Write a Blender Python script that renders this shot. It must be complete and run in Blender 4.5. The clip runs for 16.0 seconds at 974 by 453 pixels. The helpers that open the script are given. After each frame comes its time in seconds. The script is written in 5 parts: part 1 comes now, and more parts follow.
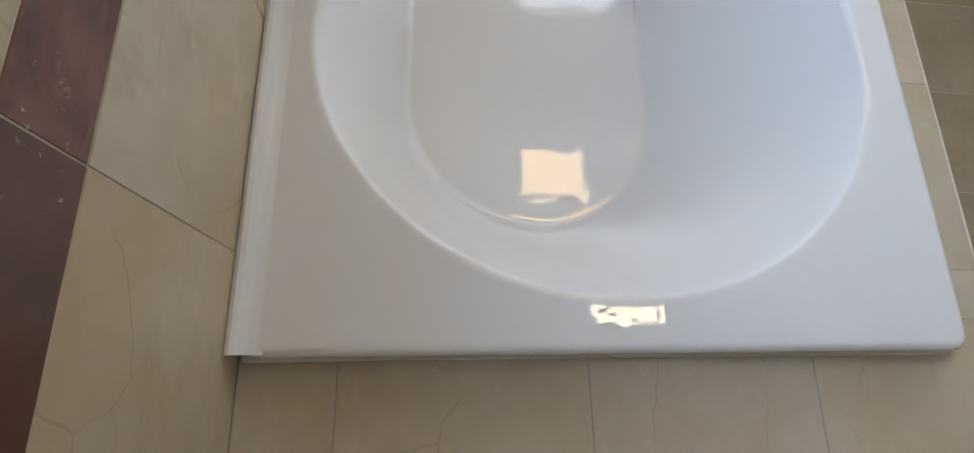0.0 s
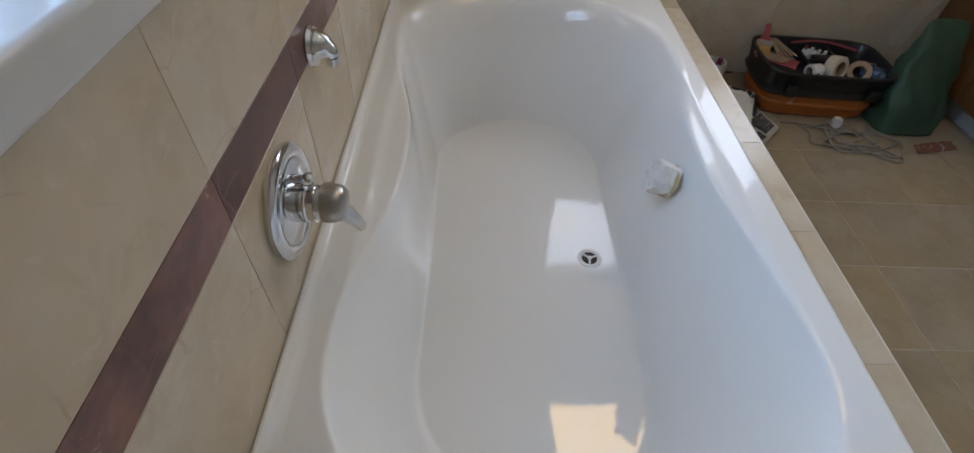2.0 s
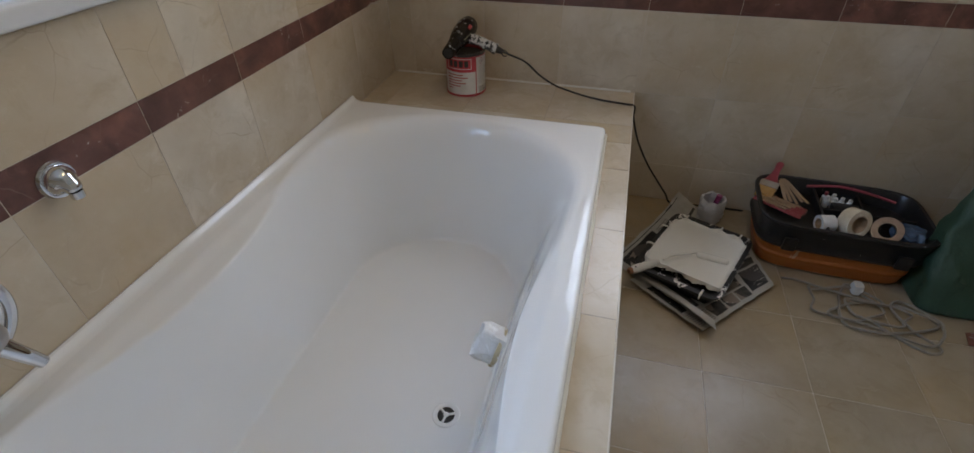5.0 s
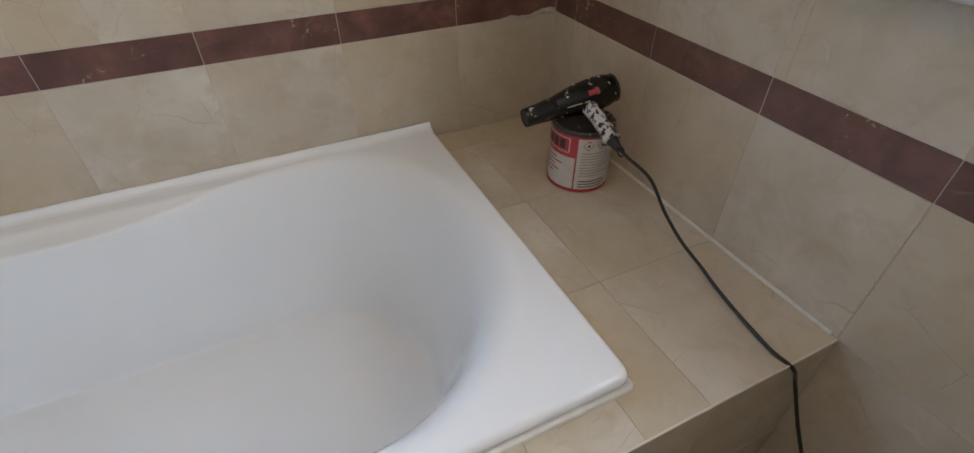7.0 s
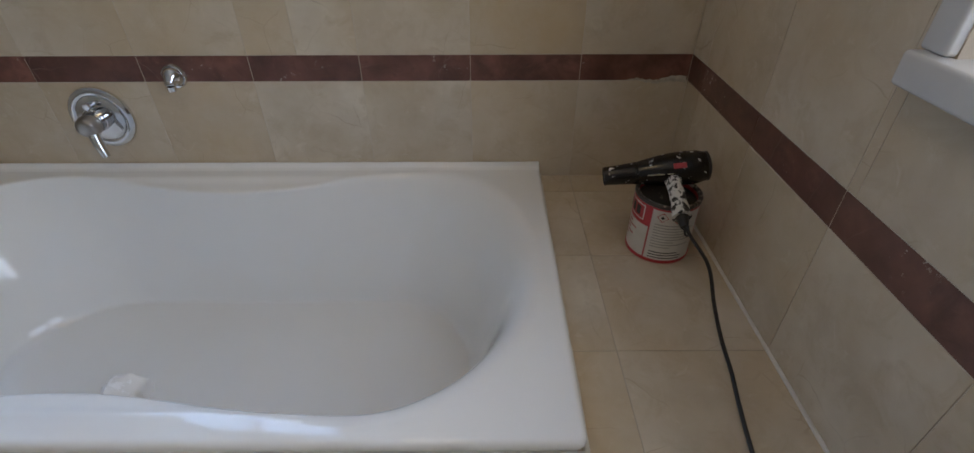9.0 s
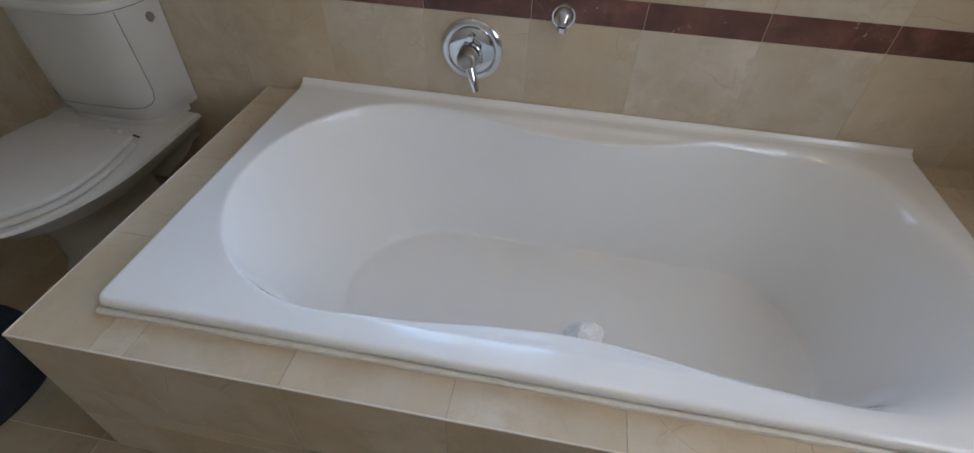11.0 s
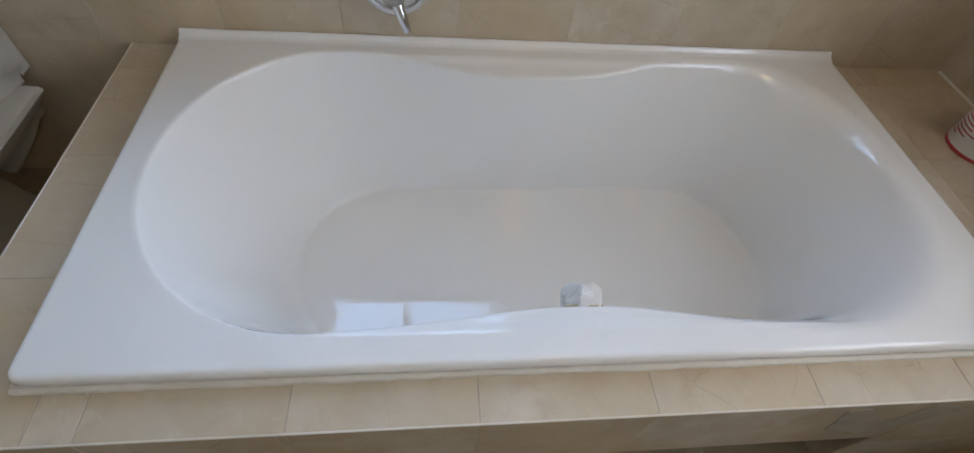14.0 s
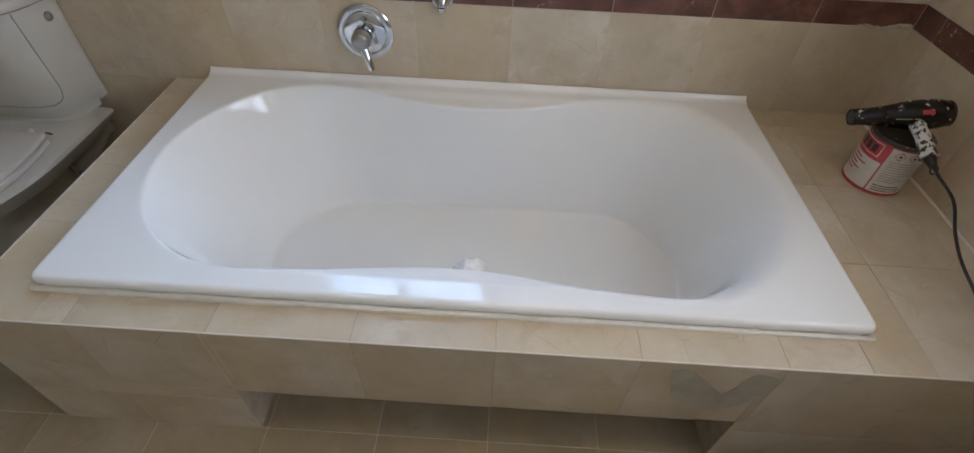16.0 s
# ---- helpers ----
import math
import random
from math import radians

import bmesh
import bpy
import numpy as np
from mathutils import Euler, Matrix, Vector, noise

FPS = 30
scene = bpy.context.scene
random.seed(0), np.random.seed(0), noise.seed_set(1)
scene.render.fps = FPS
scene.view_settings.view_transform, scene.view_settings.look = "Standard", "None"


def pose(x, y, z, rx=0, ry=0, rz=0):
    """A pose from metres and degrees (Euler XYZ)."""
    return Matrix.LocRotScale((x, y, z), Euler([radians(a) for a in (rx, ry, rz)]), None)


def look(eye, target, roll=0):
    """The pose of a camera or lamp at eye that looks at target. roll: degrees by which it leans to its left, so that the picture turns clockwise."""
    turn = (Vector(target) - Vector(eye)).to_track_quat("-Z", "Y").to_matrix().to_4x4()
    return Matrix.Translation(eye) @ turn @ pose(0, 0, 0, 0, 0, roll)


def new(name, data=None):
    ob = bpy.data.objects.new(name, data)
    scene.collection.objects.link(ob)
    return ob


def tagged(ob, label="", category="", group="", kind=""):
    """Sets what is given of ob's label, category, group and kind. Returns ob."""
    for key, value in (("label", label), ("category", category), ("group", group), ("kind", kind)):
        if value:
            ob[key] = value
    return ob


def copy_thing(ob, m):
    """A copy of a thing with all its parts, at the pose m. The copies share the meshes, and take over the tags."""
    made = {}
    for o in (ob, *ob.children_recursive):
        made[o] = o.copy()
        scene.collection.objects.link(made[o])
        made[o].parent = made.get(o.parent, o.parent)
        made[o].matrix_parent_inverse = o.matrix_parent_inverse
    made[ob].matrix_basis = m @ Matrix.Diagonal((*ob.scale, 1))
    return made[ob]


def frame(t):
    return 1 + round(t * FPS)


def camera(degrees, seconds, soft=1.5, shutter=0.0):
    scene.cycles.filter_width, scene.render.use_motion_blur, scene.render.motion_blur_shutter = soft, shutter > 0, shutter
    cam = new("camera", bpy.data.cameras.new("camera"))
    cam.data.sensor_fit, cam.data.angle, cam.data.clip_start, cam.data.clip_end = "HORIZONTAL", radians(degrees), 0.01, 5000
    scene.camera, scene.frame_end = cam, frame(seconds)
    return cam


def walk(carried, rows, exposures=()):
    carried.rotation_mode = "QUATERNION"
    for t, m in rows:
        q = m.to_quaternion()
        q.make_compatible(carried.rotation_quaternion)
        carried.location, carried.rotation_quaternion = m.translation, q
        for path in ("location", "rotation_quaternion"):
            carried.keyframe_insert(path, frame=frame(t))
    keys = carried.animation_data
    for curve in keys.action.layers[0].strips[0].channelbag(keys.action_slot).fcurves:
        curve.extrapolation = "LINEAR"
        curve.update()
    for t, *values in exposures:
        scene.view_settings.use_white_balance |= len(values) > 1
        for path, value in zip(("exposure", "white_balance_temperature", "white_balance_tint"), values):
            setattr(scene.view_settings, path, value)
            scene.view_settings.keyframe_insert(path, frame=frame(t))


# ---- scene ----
cam = camera(88.8, 16.0)
EXPOSURE = 2.76
PATH = [
    (0, (0.208, -2.22, 1.115), (0.452, -1.693, -0.798), 25.1),
    (0.5, (0.204, -2.221, 1.126), (0.426, -1.565, -0.75), 21.3),
    (1, (0.249, -2.195, 1.201), (0.351, -1.247, -0.557), 9.3),
    (1.5, (0.257, -2.186, 1.233), (0.35, -0.999, -0.374), 6.0),
    (2, (0.273, -2.194, 1.235), (0.348, -0.836, -0.232), 4.1),
    (2.5, (0.314, -2.195, 1.235), (0.374, -0.659, -0.044), 2.6),
    (3, (0.396, -2.162, 1.333), (0.401, -0.479, 0.254), 1.9),
    (3.5, (0.397, -2.174, 1.361), (0.392, -0.466, 0.32), -0.8),
    (3.7, (0.445, -2.182, 1.357), (0.433, -0.496, 0.282), -1.2),
    (5.8, (1.191, -1.566, 1.252), (0.357, -0.236, 0.013), -0.4),
    (6, (1.232, -1.451, 1.261), (0.284, -0.182, 0.04), -0.3),
    (6.5, (1.201, -1.096, 1.227), (0.013, -0.083, -0.024), 0.5),
    (7, (1.228, -0.805, 1.22), (-0.162, -0.136, -0.052), -0.1),
    (7.5, (1.319, -0.576, 1.243), (-0.218, -0.271, 0.0), -2.4),
    (8, (1.338, -0.495, 1.243), (-0.243, -0.31, 0.032), -3.1),
    (8.5, (1.342, -0.48, 1.242), (-0.271, -0.394, 0.063), -2.6),
    (9, (1.353, -0.557, 1.277), (-0.27, -0.556, 0.109), -0.2),
    (9.5, (1.37, -0.68, 1.274), (-0.253, -0.825, 0.114), 2.1),
    (10, (1.419, -0.931, 1.283), (-0.151, -1.164, 0.066), 3.9),
    (10.2, (1.435, -1.046, 1.286), (-0.108, -1.285, 0.036), 4.5),
    (12.3, (1.231, -1.611, 1.326), (-0.043, -1.69, -0.214), 0.3),
    (12.5, (1.229, -1.619, 1.321), (-0.025, -1.64, -0.237), 2.0),
    (13, (1.232, -1.613, 1.314), (0.006, -1.522, -0.263), 5.1),
    (13.5, (1.232, -1.597, 1.318), (0.021, -1.42, -0.264), 7.2),
    (14, (1.221, -1.577, 1.318), (0.026, -1.351, -0.269), 8.2),
    (14.5, (1.218, -1.584, 1.319), (0.037, -1.356, -0.278), 8.1),
    (15, (1.23, -1.571, 1.316), (0.014, -1.41, -0.264), 6.2),
    (15.5, (1.36, -1.425, 1.362), (0.048, -1.371, -0.146), 3.8),
    (16, (1.535, -1.22, 1.397), (0.125, -1.244, -0.021), 2.7),
]
walk(cam, [(t, look(eye, target, roll)) for t, eye, target, roll in PATH],
     [(t, EXPOSURE + d, kelvin, 16) for t, d, kelvin in ((0, 0.06, 7060), (1.0, -0.20, 6840), (1.5, -0.26, 6840), (2.5, -0.2, 6890), (3.5, -0.70, 6640), (5.8, -0.12, 6660), (6.5, -0.14, 6580), (7, 0.09, 6520), (8, -0.05, 6470), (9, -0.48, 6470), (10.2, -0.36, 6490), (12.5, -0.12, 6670), (14.5, -0.07, 6670), (16, 0.02, 6690))])

# ---- world, sun and large lights ----
world = bpy.data.worlds.new("world")
scene.world = world
world.use_nodes = True
wn, wl = world.node_tree.nodes, world.node_tree.links
sky = wn.new("ShaderNodeTexSky")
sky.sky_type, sky.sun_disc = "NISHITA", False
sky.sun_elevation, sky.sun_rotation = radians(48), radians(140)
wl.new(sky.outputs[0], wn["Background"].inputs[0])
wn["Background"].inputs[1].default_value = 0.15
sun = new("sun", bpy.data.lights.new("sun", "SUN"))
sun.data.energy, sun.data.angle, sun.data.color = 2.4, radians(0.5), (1, 0.95, 0.86)
sun.matrix_world = look((6, -7.2, 10.4), (0, 0, 0))
scene.view_settings.exposure = EXPOSURE


def area(name, loc, target, sx, sy, power, colour):
    a = bpy.data.lights.new(name, "AREA")
    a.shape, a.size, a.size_y, a.energy, a.color = "RECTANGLE", sx, sy, power, colour
    ob = new(name, a)
    ob.matrix_world = look(loc, target)
    return ob


# skylight in the upper part of the two openings, and the warm ceiling lamp
area("skylight_west", (-0.235, -1.62, 1.71), (1.0, -1.62, 1.71), 1.06, 0.86, 2.12, (0.40, 0.65, 1.0))
area("skylight_north", (1.44, 0.235, 1.60), (1.44, -1.0, 1.60), 1.3, 0.88, 1.85, (0.93, 0.97, 0.98))
area("ceiling_light", (1.26, -1.93, 2.452), (1.26, -1.93, 0), 0.36, 0.05, 0.11, (1.0, 0.86, 0.58))
area("ceiling_light_near_corner", (1.12, -0.87, 2.452), (1.12, -0.87, 0), 0.44, 0.34, 0.56, (1.0, 0.73, 0.36))

FLOOR, CEIL = 0.03, 2.5
XR, YB = 2.92, -4.2          # right and back walls
S = 0.30                     # tile size


# ---- small helpers ----
def part(name, bm, material, parent=None, label="", smooth=True, loc=None):
    me = bpy.data.meshes.new(name)
    bm.normal_update()
    bm.to_mesh(me)
    bm.free()
    if smooth:
        me.polygons.foreach_set("use_smooth", [True] * len(me.polygons))
        me.set_sharp_from_angle(angle=radians(38))
    for m in material if isinstance(material, (list, tuple)) else [material]:
        me.materials.append(m)
    ob = new(name, me)
    if parent is not None:
        ob.parent = parent
    if loc is not None:
        ob.location = loc
    if label:
        tagged(ob, label)
    return ob


def thing(name, loc, label, category, group="", kind="", rz=0.0):
    ob = new(name)
    ob.empty_display_size = 0.05
    ob.location, ob.rotation_euler = loc, (0, 0, radians(rz))
    return tagged(ob, label, category, group, kind)


def B():
    return bmesh.new()


def box(bm, x0, x1, y0, y1, z0, z1, bev=0.0, seg=2):
    m = Matrix.LocRotScale(((x0 + x1) / 2, (y0 + y1) / 2, (z0 + z1) / 2), None, (x1 - x0, y1 - y0, z1 - z0))
    vs = bmesh.ops.create_cube(bm, size=1, matrix=m)["verts"]
    if bev:
        es = {e for v in vs for e in v.link_edges}
        bmesh.ops.bevel(bm, geom=list(es), offset=bev, segments=seg, profile=0.5, affect="EDGES")
    return bm


def lathe(bm, prof, seg=40, m=None, closed=False):
    """Turns (radius, height) pairs about z; m places it."""
    m = m or Matrix()
    rings = []
    for r, z in prof:
        rings.append([bm.verts.new(m @ Vector((r * math.cos(2 * math.pi * i / seg), r * math.sin(2 * math.pi * i / seg), z))) for i in range(seg)])
    for a, b in zip(rings, rings[1:]):
        for i in range(seg):
            j = (i + 1) % seg
            bm.faces.new((a[i], a[j], b[j], b[i]))
    if not closed:
        bm.faces.new(rings[0][::-1])
        bm.faces.new(rings[-1])
    return bm


def tube(bm, pts, r, seg=10, cap=True):
    """A round rod along points; r is a radius or one for each point."""
    pts = [Vector(p) for p in pts]
    rs = r if isinstance(r, (list, tuple)) else [r] * len(pts)
    up = Vector((0.13, 0.21, 1)).normalized()
    rings = []
    for i, p in enumerate(pts):
        d = (pts[min(i + 1, len(pts) - 1)] - pts[max(i - 1, 0)]).normalized()
        a = (up - d * up.dot(d))
        a = a.normalized() if a.length > 1e-4 else d.orthogonal().normalized()
        up = a
        b = d.cross(a)
        rings.append([bm.verts.new(p + rs[i] * (math.cos(2 * math.pi * k / seg) * a + math.sin(2 * math.pi * k / seg) * b)) for k in range(seg)])
    for a, b in zip(rings, rings[1:]):
        for k in range(seg):
            j = (k + 1) % seg
            bm.faces.new((a[k], a[j], b[j], b[k]))
    if cap:
        bm.faces.new(rings[0][::-1])
        bm.faces.new(rings[-1])
    return bm


def spline(ctrl, n=8):
    """Catmull-Rom through control points."""
    c = [Vector(p) for p in ctrl]
    c = [c[0] * 2 - c[1]] + c + [c[-1] * 2 - c[-2]]
    out = []
    for i in range(1, len(c) - 2):
        for k in range(n):
            t = k / n
            p0, p1, p2, p3 = c[i - 1], c[i], c[i + 1], c[i + 2]
            out.append(0.5 * (2 * p1 + (p2 - p0) * t + (2 * p0 - 5 * p1 + 4 * p2 - p3) * t * t + (3 * p1 - p0 - 3 * p2 + p3) * t ** 3))
    return out + [c[-2]]


def sheet(bm, nu, nv, f, thick=0.0):
    """A grid of f(u, v) over the unit square, with an optional second skin below."""
    g = [[bm.verts.new(f(i / nu, j / nv)) for j in range(nv + 1)] for i in range(nu + 1)]
    for i in range(nu):
        for j in range(nv):
            bm.faces.new((g[i][j], g[i + 1][j], g[i + 1][j + 1], g[i][j + 1]))
    if thick:
        bm.normal_update()
        bmesh.ops.solidify(bm, geom=bm.faces[:], thickness=thick)
    return bm


# ---- materials ----
class Nodes:
    def __init__(self, name, rough=0.5, metal=0.0):
        self.mat = bpy.data.materials.new(name)
        self.mat.use_nodes = True
        self.n, self.l = self.mat.node_tree.nodes, self.mat.node_tree.links
        self.p = self.n["Principled BSDF"]
        self.set("Roughness", rough)
        self.set("Metallic", metal)
        self.tc = self.n.new("ShaderNodeTexCoord").outputs["Object"]

    def set(self, key, v):
        if isinstance(v, bpy.types.NodeSocket):
            self.l.new(v, self.p.inputs[key])
        else:
            self.p.inputs[key].default_value = (*v, 1) if isinstance(v, tuple) and len(v) == 3 else v

    def put(self, sock, v):
        if isinstance(v, bpy.types.NodeSocket):
            self.l.new(v, sock)
        else:
            sock.default_value = (*v, 1) if isinstance(v, tuple) and len(v) == 3 and len(sock.default_value) == 4 else v

    def math(self, op, a, b=0.0, clamp=False):
        m = self.n.new("ShaderNodeMath")
        m.operation, m.use_clamp = op, clamp
        self.put(m.inputs[0], a)
        self.put(m.inputs[1], b)
        return m.outputs[0]

    def shift(self, amount=37.0):
        """Object coordinates, moved on by the object's own random number."""
        r = self.n.new("ShaderNodeObjectInfo").outputs["Random"]
        v = self.n.new("ShaderNodeVectorMath")
        v.operation = "ADD"
        self.l.new(self.tc, v.inputs[0])
        c = self.n.new("ShaderNodeCombineXYZ")
        for i, k in enumerate((amount, amount * 1.7, amount * 0.6)):
            self.l.new(self.math("MULTIPLY", r, k), c.inputs[i])
        self.l.new(c.outputs[0], v.inputs[1])
        self.tc = v.outputs[0]
        return r

    def noise(self, scale, detail=4.0, rough=0.55, dist=0.0, vec=None):
        t = self.n.new("ShaderNodeTexNoise")
        self.l.new(vec or self.tc, t.inputs["Vector"])
        for k, v in (("Scale", scale), ("Detail", detail), ("Roughness", rough), ("Distortion", dist)):
            t.inputs[k].default_value = v
        return t.outputs[0]

    def ramp(self, v, a, b, lo=0.0, hi=1.0):
        m = self.n.new("ShaderNodeMapRange")
        self.put(m.inputs[0], v)
        for i, x in enumerate((a, b, lo, hi)):
            m.inputs[i + 1].default_value = x
        return m.outputs[0]

    def mix(self, f, a, b):
        m = self.n.new("ShaderNodeMix")
        m.data_type = "RGBA"
        self.put(m.inputs[0], f)
        self.put(m.inputs[6], a)
        self.put(m.inputs[7], b)
        return m.outputs[2]

    def bump(self, h, strength=0.2, dist=0.002):
        b = self.n.new("ShaderNodeBump")
        b.inputs["Strength"].default_value, b.inputs["Distance"].default_value = strength, dist
        self.l.new(h, b.inputs["Height"])
        self.l.new(b.outputs[0], self.p.inputs["Normal"])


def marble(name, base, pale, dark, vein, rough=0.3, veins=0.36, cloud=5.0, vary=0.35, ochre=None, chips=None):
    k = Nodes(name)
    r = k.shift()
    big, fine = k.noise(cloud, 4, 0.55), k.noise(38, 3)
    c = k.mix(k.ramp(big, 0.32, 0.7), dark, pale)
    c = k.mix(k.ramp(fine, 0.3, 0.75, 0.0, 0.55), c, base)
    c = k.mix(k.ramp(k.noise(13, 6, 0.65, 0.6), 0.5, 0.68, 0.0, 0.7), c, dark)
    c = k.mix(k.ramp(k.noise(24, 5, 0.6, 0.9), 0.6, 0.72, 0.0, 0.5), c, pale)
    c = k.mix(k.ramp(r, 0, 1, 0.0, vary), c, dark)
    if ochre:
        c = k.mix(k.math("MULTIPLY", k.ramp(k.noise(2.2, 2, 0.4), 0.40, 0.72), k.ramp(k.noise(14, 3), 0.25, 0.75, 0.3, 0.75)), c, ochre)
    warp = k.n.new("ShaderNodeTexNoise")
    k.l.new(k.tc, warp.inputs["Vector"])
    warp.inputs["Scale"].default_value, warp.inputs["Detail"].default_value = 9.0, 3.0
    bend = k.n.new("ShaderNodeVectorMath")
    bend.operation = "MULTIPLY_ADD"
    k.l.new(warp.outputs["Color"], bend.inputs[0])
    bend.inputs[1].default_value = (0.055, 0.055, 0.055)
    k.l.new(k.tc, bend.inputs[2])
    crack = k.n.new("ShaderNodeTexVoronoi")
    crack.feature = "DISTANCE_TO_EDGE"
    crack.inputs["Scale"].default_value = 5.5
    k.l.new(bend.outputs[0], crack.inputs["Vector"])
    line = crack.outputs["Distance"]
    mask = k.ramp(k.noise(7.0, 2), 0.50, 0.66)
    c = k.mix(k.math("MULTIPLY", k.math("MULTIPLY", k.ramp(line, 0.0, 0.009, 1, 0), mask), veins), c, vein)
    if chips:
        c = k.mix(k.math("MULTIPLY", k.ramp(k.noise(70, 4, 0.7), 0.62, 0.66), k.ramp(k.noise(5, 2), 0.56, 0.64)), c, chips)
    k.set("Base Color", c)
    k.set("Roughness", rough)
    k.bump(k.noise(26, 4), 0.05, 0.002)
    return k.mat


def plain(name, a, b, rough=0.5, metal=0.0, scale=12.0, bump=0.0, bscale=80.0):
    k = Nodes(name, rough, metal)
    k.set("Base Color", k.mix(k.ramp(k.noise(scale, 5, 0.6), 0.3, 0.7), a, b))
    if bump:
        k.bump(k.noise(bscale, 3), bump, 0.002)
    return k.mat


def splashed(name, base, paint, amount, rough=0.4, scale=34.0):
    """A base with spots and smears of dried paint."""
    k = Nodes(name, rough)
    f = k.ramp(k.noise(scale, 5, 0.6, 0.4), amount, amount + 0.03)
    k.set("Base Color", k.mix(f, base, paint))
    k.set("Roughness", k.ramp(f, 0, 1, rough, 0.6))
    k.bump(f, 0.5, 0.0015)
    return k.mat


def enamel():
    """Fresh bath enamel: cool white, wet-looking, with a slight orange peel."""
    k = Nodes("bath_enamel", 0.012)
    k.set("Base Color", k.mix(k.ramp(k.noise(2.2, 3), 0.3, 0.7), (0.862, 0.864, 0.850), (0.888, 0.890, 0.878)))
    k.bump(k.math("ADD", k.noise(14, 2), k.math("MULTIPLY", k.noise(48, 2), 0.26)), 0.085, 0.006)
    k.set("IOR", 1.62)
    return k.mat


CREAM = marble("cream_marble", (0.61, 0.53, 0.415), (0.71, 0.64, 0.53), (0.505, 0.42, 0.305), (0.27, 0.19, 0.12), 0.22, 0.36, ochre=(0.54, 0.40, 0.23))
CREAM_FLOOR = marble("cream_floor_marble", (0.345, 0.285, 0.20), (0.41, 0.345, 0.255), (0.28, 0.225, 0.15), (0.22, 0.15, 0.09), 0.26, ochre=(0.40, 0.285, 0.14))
RED = marble("red_marble", (0.175, 0.068, 0.050), (0.33, 0.150, 0.112), (0.085, 0.040, 0.032), (0.50, 0.38, 0.32), 0.28, 0.2, 11.0, 0.6, chips=(0.55, 0.50, 0.45))
GROUT = plain("pale_grout", (0.52, 0.455, 0.36), (0.60, 0.53, 0.43), 0.85, scale=20)
DECK_GROUT = plain("dirty_grout", (0.34, 0.29, 0.225), (0.46, 0.40, 0.32), 0.85, scale=24)
PLASTER = plain("wall_plaster", (0.60, 0.54, 0.45), (0.66, 0.60, 0.50), 0.8, scale=3, bump=0.1)
WHITE_PLASTER = plain("ceiling_plaster", (0.74, 0.73, 0.70), (0.80, 0.79, 0.76), 0.85, scale=3, bump=0.1)
ENAMEL = enamel()
SEALANT = plain("white_sealant", (0.66, 0.635, 0.57), (0.75, 0.73, 0.67), 0.45, scale=30, bump=0.3, bscale=60)
CHROME = plain("chrome", (0.62, 0.63, 0.65), (0.72, 0.73, 0.74), 0.07, 1.0, 9)
SATIN = plain("satin_metal", (0.36, 0.34, 0.32), (0.46, 0.44, 0.41), 0.28, 1.0, 30)
DARK = plain("dark_hole", (0.015, 0.015, 0.017), (0.03, 0.03, 0.03), 0.6)
STONE_WHITE = plain("white_stone", (0.60, 0.60, 0.595), (0.67, 0.67, 0.665), 0.16, scale=6, bump=0.03)
PVC = plain("white_frame_paint", (0.58, 0.59, 0.60), (0.66, 0.67, 0.68), 0.35, scale=9)
CERAMIC = plain("toilet_ceramic", (0.56, 0.55, 0.51), (0.62, 0.61, 0.57), 0.12, scale=4)
SEAT_PLASTIC = plain("seat_plastic", (0.58, 0.56, 0.52), (0.64, 0.62, 0.58), 0.25, scale=4)


def glass(name, rough=0.0, tint=(0.95, 0.97, 0.97)):
    k = Nodes(name, rough)
    k.set("Base Color", tint)
    k.set("Transmission Weight", 1.0)
    k.set("IOR", 1.45)
    return k.mat


GLASS = glass("window_glass")
FROST = glass("frosted_glass", 0.45, (0.75, 0.78, 0.80))


# ---- tiles ----
tile_meshes = {}


def tile_mesh(w, h, d, material):
    key = (round(w, 4), round(h, 4), d, material.name)
    if key not in tile_meshes:
        c, g = 0.0005, 0.0008
        a, b = w / 2 - g, h / 2 - g
        v = []
        for s, z in ((0, 0), (0, d - c), (c, d)):
            v += [(-a + s, -b + s, z), (a - s, -b + s, z), (a - s, b - s, z), (-a + s, b - s, z)]
        f = [(8, 9, 10, 11), (3, 2, 1, 0)]
        for o in (0, 4):
            f += [(o + i, o + (i + 1) % 4, o + 4 + (i + 1) % 4, o + 4 + i) for i in range(4)]
        me = bpy.data.meshes.new("tile")
        me.from_pydata(v, [], f)
        me.materials.append(material)
        tile_meshes[key] = me
    return tile_meshes[key]


def cuts(a, b, joints):
    return [a] + [j for j in sorted(joints) if a + 0.004 < j < b - 0.004] + [b]


